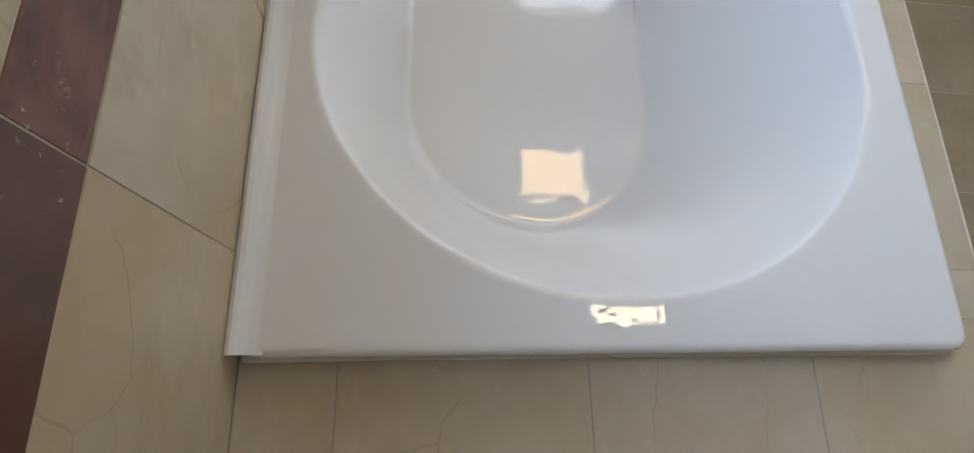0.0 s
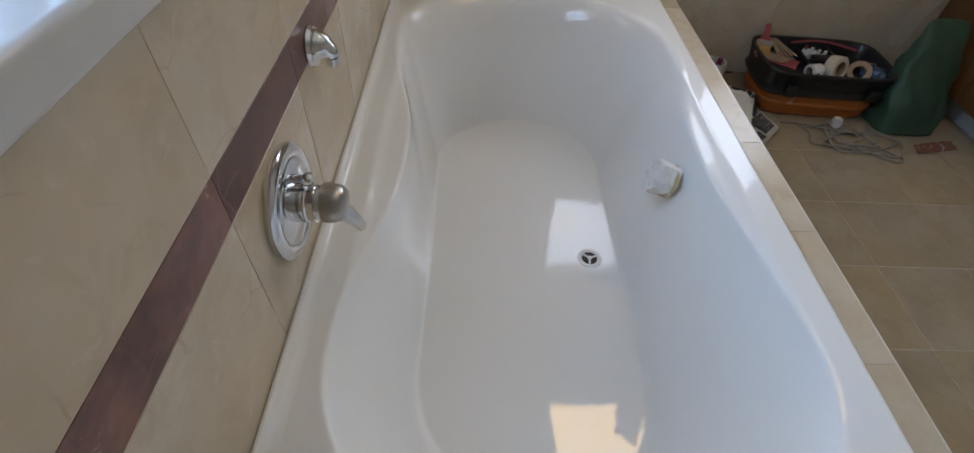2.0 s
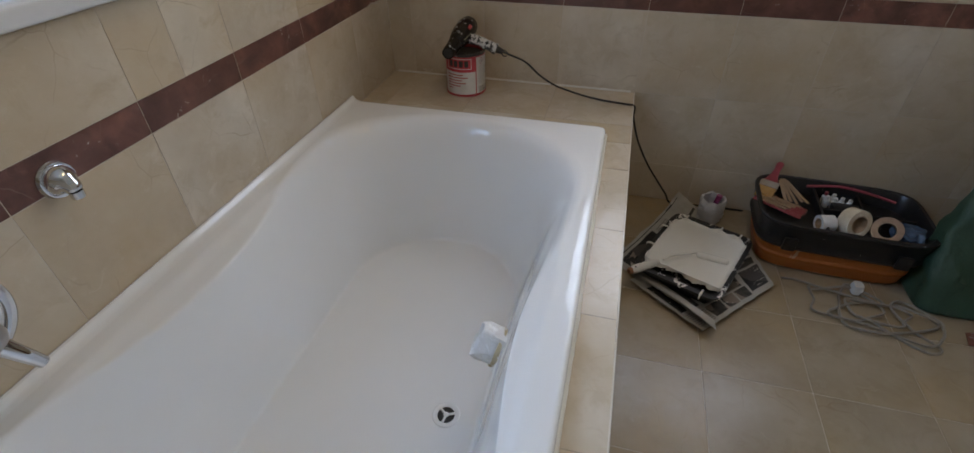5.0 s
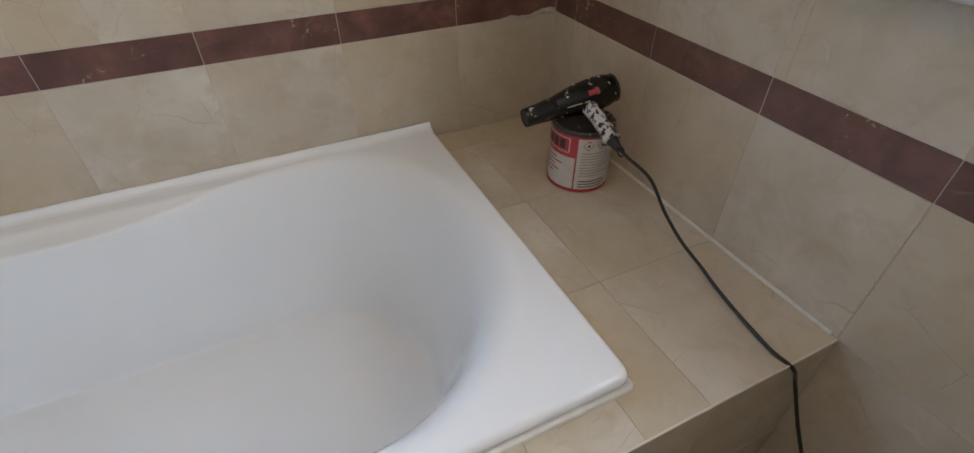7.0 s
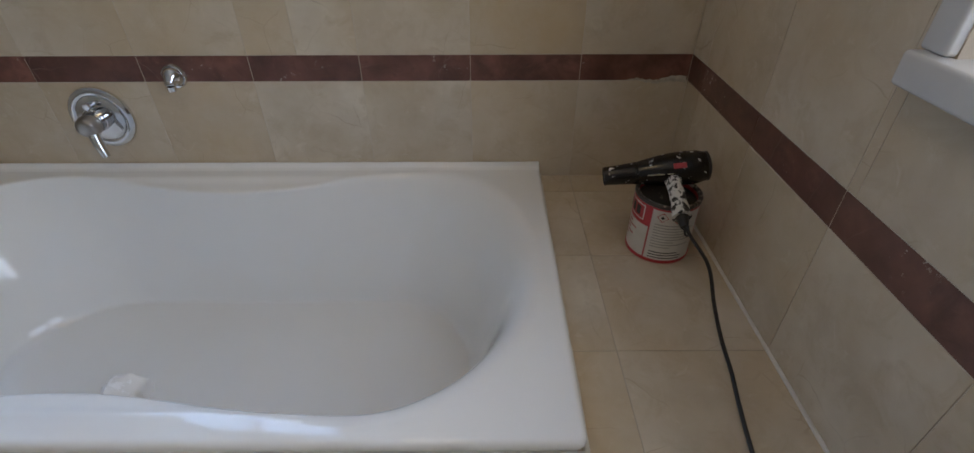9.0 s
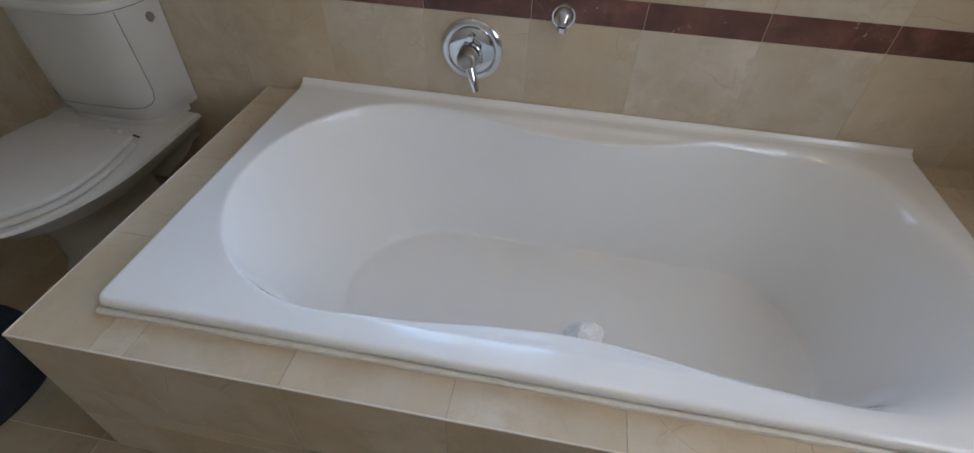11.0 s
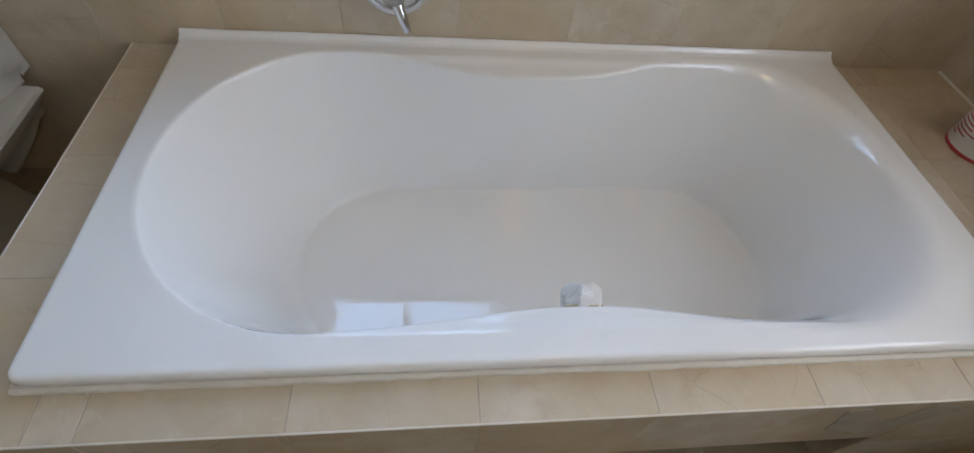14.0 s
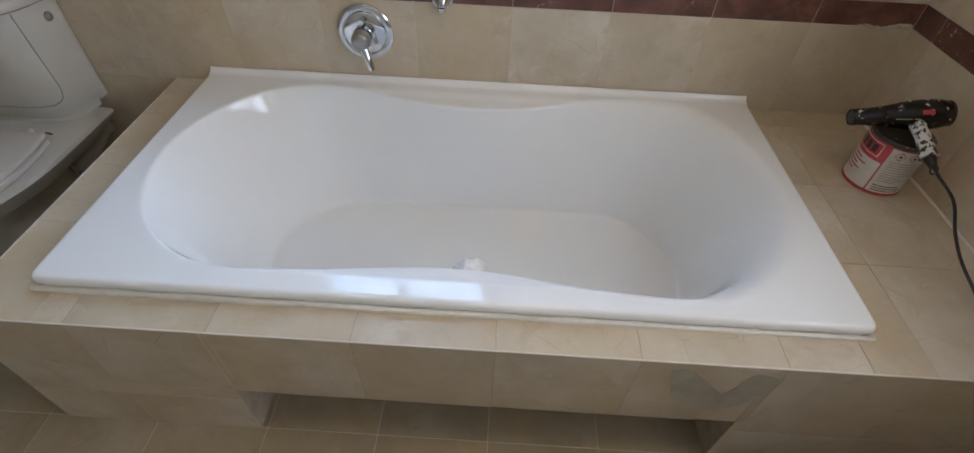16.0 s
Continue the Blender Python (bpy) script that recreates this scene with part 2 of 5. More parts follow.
def lay(parent, origin, u, v, us, vs, material, hole=None, d=0.0010, name="tile"):
    """Tiles between the joints us and vs of a plane with axes u and v; hole: (u0, u1, v0, v1) left open."""
    u, v = Vector(u), Vector(v)
    rot = Matrix((u, v, u.cross(v))).transposed()
    for u0, u1 in zip(us, us[1:]):
        for v0, v1 in zip(vs, vs[1:]):
            if hole:
                if u0 >= hole[0] - 1e-4 and u1 <= hole[1] + 1e-4 and v0 >= hole[2] - 1e-4 and v1 <= hole[3] + 1e-4:
                    continue
            ob = new(name, tile_mesh(u1 - u0, v1 - v0, d, material))
            p = Vector(origin) + u * (u0 + u1) / 2 + v * (v0 + v1) / 2
            wob = Euler([radians(random.uniform(-0.12, 0.12)) for _ in range(2)] + [0]).to_matrix()
            ob.matrix_world = Matrix.Translation(p) @ (rot @ wob).to_4x4()
            ob.parent = parent


def multi_box(boxes):
    bm = B()
    for b in boxes:
        box(bm, *b)
    return bm


# ---- the large structure ----
T = 0.0010                   # depth of the joints; finished faces lie on x = 0, y = 0 and z = FLOOR
WA = (-2.17, -1.065, 1.095, 2.15)    # window opening in the bath wall: y0, y1, z0, z1
WB = (0.76, 2.12, 1.095, 2.05)       # window opening in the end wall: x0, x1, z0, z1
wall_a = tagged(part("wall_west", multi_box([
    (-0.22, -T, YB, WA[0], FLOOR - 0.1, CEIL), (-0.22, -T, WA[1], 0.22, FLOOR - 0.1, CEIL),
    (-0.22, -T, WA[0], WA[1], FLOOR - 0.1, WA[2] - 0.04), (-0.22, -T, WA[0], WA[1], WA[3], CEIL)]), GROUT, smooth=False),
    "cream marble tiled wall with a dark red border band", "wall", kind="structure")
wall_b = tagged(part("wall_north", multi_box([
    (-T, WB[0], T, 0.22, FLOOR - 0.1, CEIL), (WB[1], XR + 0.2, T, 0.22, FLOOR - 0.1, CEIL),
    (WB[0], WB[1], T, 0.22, FLOOR - 0.1, WB[2] - 0.04), (WB[0], WB[1], T, 0.22, WB[3], CEIL)]), GROUT, smooth=False),
    "cream marble tiled end wall with a dark red border band", "wall", kind="structure")
tagged(part("wall_east", multi_box([(XR, XR + 0.2, YB - 0.2, T, FLOOR - 0.1, CEIL)]), PLASTER, smooth=False),
       "plain cream plastered wall behind the vanity", "wall", kind="structure")
tagged(part("wall_south", multi_box([(-0.22, XR, YB - 0.2, YB, FLOOR - 0.1, CEIL)]), PLASTER, smooth=False),
       "plain cream plastered wall closing the bathroom", "wall", kind="structure")
tagged(part("ceiling", multi_box([(-0.22, XR + 0.2, YB - 0.2, 0.22, CEIL, CEIL + 0.15)]), WHITE_PLASTER, smooth=False),
       "plain white plastered bathroom ceiling", "ceiling", kind="structure")
floor = tagged(part("floor", multi_box([(-T, XR, YB, T, FLOOR - 0.1, FLOOR - T)]), GROUT, smooth=False),
               "cream marble tiled bathroom floor with fine joints", "floor", kind="structure")

# the tiled platform that holds the bath
DX, DY, DZ = 1.0, -2.345, 0.5
N0, N1, NZ, ND = -1.815, -0.618, 0.25, 0.10      # recess for the feet in its front
deck = tagged(part("bath_platform", multi_box([
    (0.87, DX - T, DY + T, N0, FLOOR - T, DZ - T), (0.87, DX - T, N1, 0.0, FLOOR - T, DZ - T),
    (0.87, DX - T, N0, N1, NZ + T, DZ - T), (0.84, DX - ND - T, N0 - 0.02, N1 + 0.02, FLOOR - T, NZ + 0.02),
    (0.0, 0.87, DY + T, -2.17, FLOOR - T, DZ - T), (0.0, 0.87, -0.43, 0.0, FLOOR - T, DZ - T)]), DECK_GROUT, smooth=False),
    "cream marble tiled platform round the bath with a foot recess", "platform", kind="structure")

ys = [-S * k for k in range(15)][::-1]
xs = [0.097 + S * k for k in range(-1, 11)]
z_hi = [0.872, 1.172, 1.472, 1.772, 2.072, 2.372, CEIL]

ARRIS = plain("polished_arris", (0.66, 0.60, 0.50), (0.74, 0.68, 0.58), 0.2, scale=30)
part("arris", tube(B(), [(DX - 0.0012, DY + 0.001 + (0.0 - DY - 0.002) * k / 40, DZ - 0.0012) for k in range(41)], 0.0022, 8), ARRIS, deck, "pale polished edge of the platform")
part("arris", tube(B(), [(0.002 + (DX - 0.004) * k / 20, DY + 0.0012, DZ - 0.0012) for k in range(21)], 0.0022, 8), ARRIS, deck, "pale polished edge of the platform")

# ---- windows ----
SCREEN = plain('dark_insect_screen', (0.035, 0.042, 0.05), (0.05, 0.058, 0.066), 0.35, scale=400)


def pane_frame(bm, y0, y1, z0, z1, w, x0, x1, bev=0.004):
    """Four rails round an opening in the plane x."""
    box(bm, x0, x1, y0, y0 + w, z0, z1, bev)
    box(bm, x0, x1, y1 - w, y1, z0, z1, bev)
    box(bm, x0 + 0.001, x1 - 0.001, y0 + w, y1 - w, z0, z0 + w, bev)
    box(bm, x0 + 0.001, x1 - 0.001, y0 + w, y1 - w, z1 - w, z1, bev)
    return bm


y0, y1, z0, z1 = WA
win_a = thing("window_1", (0, 0, 0), "white sliding window with a deep white stone sill", "window", kind="structure")
bm = B()
box(bm, -0.085, 0.034, y0 - 0.09, y1 + 0.012, 1.057, 1.097, 0.008, 3)
sill = part("window_sill", bm, STONE_WHITE, win_a, "white stone sill with a rounded front edge")
bm = B()
for dy, dz, ry_, rz_ in ((0, 0, 0.007, 0.0045), (0.006, 0.003, 0.005, 0.003), (-0.004, -0.003, 0.004, 0.0025)):
    ring = [bm.verts.new((0.0342, -1.605 + dy + ry_ * math.cos(a * 0.449) * (1 + 0.2 * math.sin(a * 2.1)), 1.078 + dz + rz_ * math.sin(a * 0.449))) for a in range(14)]
    top = bm.verts.new((0.0350, -1.605 + dy, 1.078 + dz))
    for a in range(14):
        bm.faces.new((ring[a], ring[(a + 1) % 14], top))
part("stain", bm, plain("grey_chip", (0.22, 0.21, 0.20), (0.32, 0.31, 0.30), 0.8), sill, "dark chipped spot")
bm = B()
box(bm, -0.085, 0.004, y1 - 0.004, y1 + 0.022, 1.097, z1 + 0.03, 0.004)
part("reveal", bm, STONE_WHITE, win_a, "white painted reveal")
bm = B()
box(bm, -0.085, 0.004, y0 - 0.022, y0 + 0.004, 1.097, z1 + 0.03, 0.004)
part("reveal", bm, STONE_WHITE, win_a)
bm = B()
box(bm, -0.085, 0.004, y0 + 0.004, y1 - 0.004, z1 - 0.004, z1 + 0.03, 0.004)
part("reveal", bm, STONE_WHITE, win_a)
# outer frame with its sliding tracks
bm = pane_frame(B(), y0 + 0.004, y1 - 0.004, 1.098, z1 - 0.004, 0.035, -0.20, -0.068)
part("window_frame", bm, PVC, win_a)
for k, xx in enumerate((-0.098, -0.128, -0.158)):
    bm = B()
    box(bm, xx, xx + 0.006, y0 + 0.04, y1 - 0.04, 1.130, 1.146, 0.002)
    part("track", bm, PVC, win_a)
for ya, yb, xx, g in ((-1.262, y1 - 0.04, -0.102, SCREEN), (-1.72, -1.232, -0.132, GLASS), (y0 + 0.04, -1.68, -0.162, GLASS)):
    sash = part("sash", pane_frame(B(), ya, yb, 1.148, z1 - 0.045, 0.034, xx - 0.022, xx), PVC, win_a)
    bm = B()
    box(bm, xx - 0.013, xx - 0.009, ya + 0.032, yb - 0.032, 1.180, z1 - 0.077)
    p = part("pane", bm, g, sash, smooth=False)
    p.visible_shadow = False
bm = B()
box(bm, -0.078, -0.070, -1.10, -1.088, 1.135, z1 - 0.06, 0.002)
part("sealing_strip", bm, DARK, win_a, "dark rubber strip")

x0, x1, zb0, zb1 = WB
win_b = thing("window_2", (0, 0, 0), "white framed window with a white stone surround", "window", kind="structure")
for b in ((0.714, 2.166, -0.030, 0.10, 1.047, 1.092), (0.714, 0.758, -0.014, 0.10, 1.0925, 2.10), (2.122, 2.166, -0.014, 0.10, 1.0925, 2.10), (0.7585, 2.1215, -0.014, 0.10, 2.055, 2.10)):
    bm = B()
    box(bm, *b, 0.006, 3)
    part("surround", bm, STONE_WHITE, win_b)
for xa, xb in ((0.76, 1.45), (1.43, 2.12)):
    yy = 0.125 if xa < 1 else 0.150
    bm = pane_frame(B(), xa, xb, zb0, zb1, 0.06, -0.02, 0.02)
    bm.transform(Matrix.Translation((0, yy, 0)) @ Matrix(((0, 1, 0, 0), (1, 0, 0, 0), (0, 0, 1, 0), (0, 0, 0, 1))))
    bmesh.ops.reverse_faces(bm, faces=bm.faces[:])
    sash = part("sash", bm, PVC, win_b)
    bm = B()
    box(bm, xa + 0.055, xb - 0.055, yy - 0.003, yy + 0.002, zb0 + 0.055, zb1 - 0.055)
    p = part("pane", bm, GLASS, sash, smooth=False)
    p.visible_shadow = False

# ---- bath ----
CX, CY = 0.4605, -1.3035      # middle of the bath
HX, HY = 0.4545, 0.909       # half its outer width and length
RIM, BOT = 0.536, 0.118


def smooth01(t):
    t = min(max(t, 0), 1)
    return t * t * (3 - 2 * t)


def half_width(y, t, s):
    """Half the basin's width at y from its middle; t runs from 0 at the rim to 1 at the foot of its sides."""
    a = (0.392 + (0.242 - 0.392) * t) if s > 0 else (0.402 + (0.288 - 0.402) * t)
    L = (0.842 + (0.622 - 0.842) * t) if y < 0 else (0.838 + (0.690 - 0.838) * t)
    b = (0.375 + (0.30 - 0.375) * t) if y < 0 else ((0.36 if s > 0 else 0.28) + (0.27 - (0.36 if s > 0 else 0.28)) * t)
    e = (abs(y) - (L - b)) / b
    if e >= 1:
        return -1.0
    w = a * math.sqrt(1 - max(e, 0.0) ** 2.15)
    return w - (0.048 if s > 0 else 0.072) * (1 - min(max(t, 0.0), 1.0)) ** 1.35 * math.exp(-(abs(y / 0.31) ** (2 if s > 0 else 2.6))) * (1 - 0.5 * smooth01((e - 0.6) / 0.4))


def reach(d, t):
    lo, hi = 0.0, 1.2
    for _ in range(26):
        m = (lo + hi) / 2
        if abs(d[0] * m) < half_width(d[1] * m, t, d[0]):
            lo = m
        else:
            hi = m
    return lo


dirs = []
NX, NY = 72, 150
for k in range(NX):
    dirs.append((-HX + 2 * HX * k / NX, -HY))
for k in range(NY):
    dirs.append((HX, -HY + 2 * HY * k / NY))
for k in range(NX):
    dirs.append((HX - 2 * HX * k / NX, HY))
for k in range(NY):
    dirs.append((-HX, HY - 2 * HY * k / NY))


def rim_outline(d, inset):
    """Rounded rectangle of the rim, drawn in by inset, on the ray d."""
    r = max(0.022 - inset * 0.3, 0.010)
    hx, hy = HX - inset, HY - inset
    x, y = d[0] * hx / HX, d[1] * hy / HY
    cx, cy = max(abs(x) - (hx - r), 0), max(abs(y) - (hy - r), 0)
    if cx > 0 and cy > 0:
        n = math.hypot(cx, cy)
        x, y = math.copysign(hx - r + cx / n * r, x), math.copysign(hy - r + cy / n * r, y)
    return x, y


rings = []
# skirt, rounded edge and flat rim
for inset, z in ((0.006, 0.500), (0.004, 0.516), (0.0, 0.518), (0.0, 0.524), (0.0015, 0.530), (0.005, 0.5345), (0.010, 0.536)):
    rings.append([(*rim_outline(d, inset), z) for d in dirs])
outer = [rim_outline(d, 0.014) for d in dirs]


def crease(x, y):
    """Fall of the rim inside a faint crease that runs along both long sides."""
    d = max(HX - 0.060 - abs(x), 0)
    return (0.42 * min(d, 0.02) + 0.16 * max(d - 0.02, 0)) * (1 - smooth01((abs(y) - 0.42) / 0.25))


# sides of the basin: a tight edge at the foot end and the outer side, a wide soft roll at the head and along the wall
TIGHT = [(-0.040, 0.5353), (-0.022, 0.5347), (-0.006, 0.5330), (0.008, 0.5290), (0.022, 0.5230), (0.045, 0.5122), (0.09, 0.4905), (0.15, 0.4620), (0.25, 0.4150), (0.38, 0.3540), (0.52, 0.2880),
         (0.66, 0.2225), (0.78, 0.1680), (0.86, 0.1370), (0.905, 0.1262), (0.935, 0.1222), (0.965, 0.1206), (1.0, 0.1200)]
SOFT = [(-0.240, 0.5353), (-0.180, 0.5338), (-0.115, 0.5300), (-0.050, 0.5236), (0.015, 0.5140), (0.080, 0.5010), (0.15, 0.4830), (0.22, 0.4605), (0.31, 0.4245), (0.42, 0.3720), (0.54, 0.3090),
        (0.66, 0.2440), (0.77, 0.1860), (0.855, 0.1455), (0.905, 0.1290), (0.938, 0.1232), (0.967, 0.1208), (1.0, 0.1200)]


def softness(d):
    """How far the basin's edge is rolled in a direction from its middle: 0 tight, 1 soft."""
    n = math.hypot(*d)
    x, y = d[0] / n * 0.62, d[1] / n * 0.62
    wall = 0.15 * smooth01((-x - 0.05) / 0.22) * smooth01((y + 0.62) / 0.25) * (1 - 0.75 * math.exp(-((d[1] * reach(d, 0) / 0.32) ** 4)))
    return max(smooth01((y + 0.05 - (0.25 if x > 0 else -0.55) * x) / 0.50), wall)


def along(points, q):
    """A point of a profile at ring q, smooth through its points."""
    i = min(int(q), len(points) - 2)
    f = q - i
    a, b, c, e = points[max(i - 1, 0)], points[i], points[i + 1], points[min(i + 2, len(points) - 1)]
    return [0.5 * (2 * b[k] + (c[k] - a[k]) * f + (2 * a[k] - 5 * b[k] + 4 * c[k] - e[k]) * f * f + (3 * b[k] - a[k] - 3 * c[k] + e[k]) * f ** 3) for k in range(2)]


roll = [softness(d) for d in dirs]
roll = [sum(roll[(k + i) % len(dirs)] for i in range(-8, 9)) / 17 for k in range(len(dirs))]
inner = []
for d, w in zip(dirs, roll):
    m = reach(d, TIGHT[0][0] + (SOFT[0][0] - TIGHT[0][0]) * w)
    inner.append((d[0] * m, d[1] * m))
for k in range(0, 15):
    f = k / 14
    rings.append([(o[0] + (i[0] - o[0]) * f, o[1] + (i[1] - o[1]) * f, RIM - 0.0006 * smooth01(f) - crease(o[0] + (i[0] - o[0]) * f, o[1] + (i[1] - o[1]) * f)) for o, i in zip(outer, inner)])
for k in range(1, 3 * (len(TIGHT) - 1) + 1):
    (ta, za), (tb, zb) = along(TIGHT, k / 3), along(SOFT, k / 3)
    row = []
    for d, w in zip(dirs, roll):
        t = ta + (tb - ta) * w
        m = reach(d, t)
        row.append((d[0] * m, d[1] * m, za + (zb - za) * w - crease(d[0] * m, d[1] * m) * (1 - smooth01(t / 0.35))))
    rings.append(row)
last = rings[-1]
for f in (0.93, 0.82, 0.68, 0.52, 0.36, 0.2, 0.08):
    rings.append([(x * f, y * f, BOT + 0.002 * f - 0.0005 * (1 - f)) for x, y, z in last])
bm = B()
vr = [[bm.verts.new((CX + x, CY + y, z)) for x, y, z in r] for r in rings]
nd = len(dirs)
for a, b in zip(vr, vr[1:]):
    for i in range(nd):
        j = (i + 1) % nd
        bm.faces.new((a[i], a[j], b[j], b[i]))
mid = bm.verts.new((CX, CY, BOT - 0.0005))
for i in range(nd):
    bm.faces.new((vr[-1][i], vr[-1][(i + 1) % nd], mid))
# raised flange against the bath wall
bath = thing("bathtub", (0, 0, 0), "freshly enamelled glossy white built-in bathtub", "bathtub")
body = part("basin", bm, ENAMEL, bath)
bm = B()


def flange(u, v):
    y = CY - HY + 0.003 + (2 * HY - 0.006) * u
    p = ((0.001, 0.549), (0.006, 0.5515), (0.011, 0.550), (0.0145, 0.545), (0.018, 0.540), (0.026, 0.537), (0.036, 0.5350))
    i = min(int(v * 6), 5)
    f = v * 6 - i
    wav = 0.0022 * noise.noise((y * 7, 0, 1)) + 0.0012 * noise.noise((y * 31, 2, 1))
    k = max(0, 1 - v * 1.6)
    return (p[i][0] + (p[i + 1][0] - p[i][0]) * f + 0.3 * wav * k, y, p[i][1] + (p[i + 1][1] - p[i][1]) * f + wav * k)


sheet(bm, 150, 12, flange)
for s in (0, 1):
    e = [flange(s, k / 12) for k in range(13)]
    vs = [bm.verts.new(p) for p in e] + [bm.verts.new((0.036, e[0][1], 0.501)), bm.verts.new((0.001, e[0][1], 0.501))]
    bm.faces.new(vs if s == 0 else vs[::-1])
part("wall_flange", bm, ENAMEL, bath, "raised flange along the wall")


def bead(a, b, r, seed, lift=0.0, n=None):
    """An uneven bead of sealant from a to b."""
    a, b = Vector(a), Vector(b)
    n = n or int((b - a).length / 0.012)
    pts, rs = [], []
    for i in range(n + 1):
        p = a + (b - a) * i / n
        w = noise.noise((p.x * 11 + seed, p.y * 11, p.z * 3)) * 0.5 + noise.noise((p.x * 47, p.y * 47 + seed, 5)) * 0.35
        pts.append(p + Vector((0, 0, lift + 0.0010 * w)))
        rs.append(r * (1 + 0.55 * w))
    return tube(B(), pts, rs, 8)


for k, (a, b) in enumerate((((CX - HX, CY - HY, 0.502), (CX + HX, CY - HY, 0.502)), ((CX + HX, CY - HY, 0.502), (CX + HX, CY + HY, 0.502)), ((CX + HX, CY + HY, 0.502), (CX - HX, CY + HY, 0.502)))):
    part("sealant", bead(a, b, (0.0045, 0.0078, 0.0065)[k], k * 3.1), SEALANT, bath, "uneven white sealant bead")

DRAIN = (0.630, -1.275)
drain = part("drain", lathe(B(), [(0.036, 0.112), (0.036, 0.1155), (0.034, 0.1178), (0.026, 0.1168), (0.0225, 0.1140), (0.0225, 0.110)], 36, Matrix.Translation((*DRAIN, 0.0048))), ENAMEL, bath, "painted drain ring")
part("drain_hole", lathe(B(), [(0.0222, 0.112), (0.0222, 0.1145)], 30, Matrix.Translation((*DRAIN, 0.0057))), DARK, drain)
bm = B()
for k in range(3):
    a = 2 * math.pi * k / 3 + 0.4
    tube(bm, [(DRAIN[0] + 0.004 * math.cos(a), DRAIN[1] + 0.004 * math.sin(a), 0.1205), (DRAIN[0] + 0.0222 * math.cos(a), DRAIN[1] + 0.0222 * math.sin(a), 0.1205)], 0.0034, 8)
lathe(bm, [(0.0072, 0.114), (0.0072, 0.1225), (0.0055, 0.1238)], 16, Matrix.Translation((*DRAIN, 0)))
part("strainer", bm, ENAMEL, drain, "painted strainer")
# overflow cap under a wrapping of painted paper
bm = lathe(B(), [(0.039, 0.0), (0.041, 0.012), (0.042, 0.036), (0.038, 0.049), (0.024, 0.055)], 28,
           Matrix.Translation((0.768, -1.272, 0.428)) @ Matrix.Rotation(radians(-72), 4, "Y"))
for v in bm.verts:
    v.co += Vector([0.010 * noise.noise(v.co * 38 + Vector((k * 9, 0, 0))) for k in range(3)])
over = part("overflow_cap", bm, splashed("papered_cap", (0.72, 0.70, 0.66), (0.80, 0.79, 0.77), 0.5, 0.6), bath, "overflow cap masked with painted paper")
bm = lathe(B(), [(0.0425, 0.002), (0.0437, 0.007), (0.0422, 0.011)], 28, Matrix.Translation((0.770, -1.272, 0.427)) @ Matrix.Rotation(radians(-72), 4, "Y"))
for v in bm.verts:
    v.co += Vector([0.004 * noise.noise(v.co * 60 + Vector((k * 5, 3, 0))) for k in range(3)])
part("torn_edge", bm, plain("yellowed_paper", (0.45, 0.36, 0.2), (0.6, 0.5, 0.33), 0.8), over)
bm = bead((0.015, -0.0025, 0.5015), (0.985, -0.0020, 0.5015), 0.0044, 7)
tagged(part("wall_sealant", bm, SEALANT), "white sealant line where platform meets wall", "sealant", kind="structure")

# ---- things on the bath wall ----
PLATE = plain("chrome_plate", (0.66, 0.67, 0.69), (0.74, 0.75, 0.76), 0.10, 1.0, 14)
mixer = thing("bath_mixer", (0, -1.660, 0.700), "round chrome bath mixer with a single lever on the wall", "bath tap")
RX = Matrix.Rotation(radians(90), 4, "Y")
part("cover_plate", lathe(B(), [(0.088, 0.0), (0.0895, 0.004), (0.0885, 0.010), (0.083, 0.0145), (0.074, 0.0165), (0.069, 0.0150), (0.066, 0.0125)], 64, RX), PLATE, mixer)
part("inner_plate", lathe(B(), [(0.0655, 0.006), (0.0655, 0.0145), (0.062, 0.0165), (0.030, 0.0175)], 56, RX), CHROME, mixer)
part("collar", lathe(B(), [(0.031, 0.012), (0.031, 0.034), (0.0285, 0.036), (0.0285, 0.046), (0.030, 0.047)], 40, RX), CHROME, mixer)
part("cartridge_sleeve", lathe(B(), [(0.0265, 0.040), (0.0265, 0.058), (0.025, 0.060)], 40, RX), CHROME, mixer)
cap = part("cap", lathe(B(), [(0.029, 0.055), (0.0305, 0.059), (0.0300, 0.072), (0.0270, 0.083), (0.0215, 0.089), (0.012, 0.091)], 44, RX), SATIN, mixer, "satin metal cap")
bm = B()
lev = spline([(0.070, 0.005, -0.012), (0.079, 0.012, -0.032), (0.088, 0.021, -0.056), (0.094, 0.030, -0.082)], 6)
tube(bm, lev, [0.0165 - 0.0065 * i / (len(lev) - 1) for i in range(len(lev))], 14)
part("lever", bm, CHROME, mixer, "flattened chrome lever hanging down")
bm = tube(B(), [(0.012, 0, 0.046), (0.040, 0, 0.046)], 0.007, 16)
pin = part("diverter_pin", bm, CHROME, mixer)
bm = lathe(B(), [(0.0095, 0.0), (0.0102, 0.003), (0.0102, 0.009), (0.0085, 0.012)], 20, Matrix.Translation((0.036, 0, 0.046)) @ RX)
part("knob", bm, CHROME, pin)

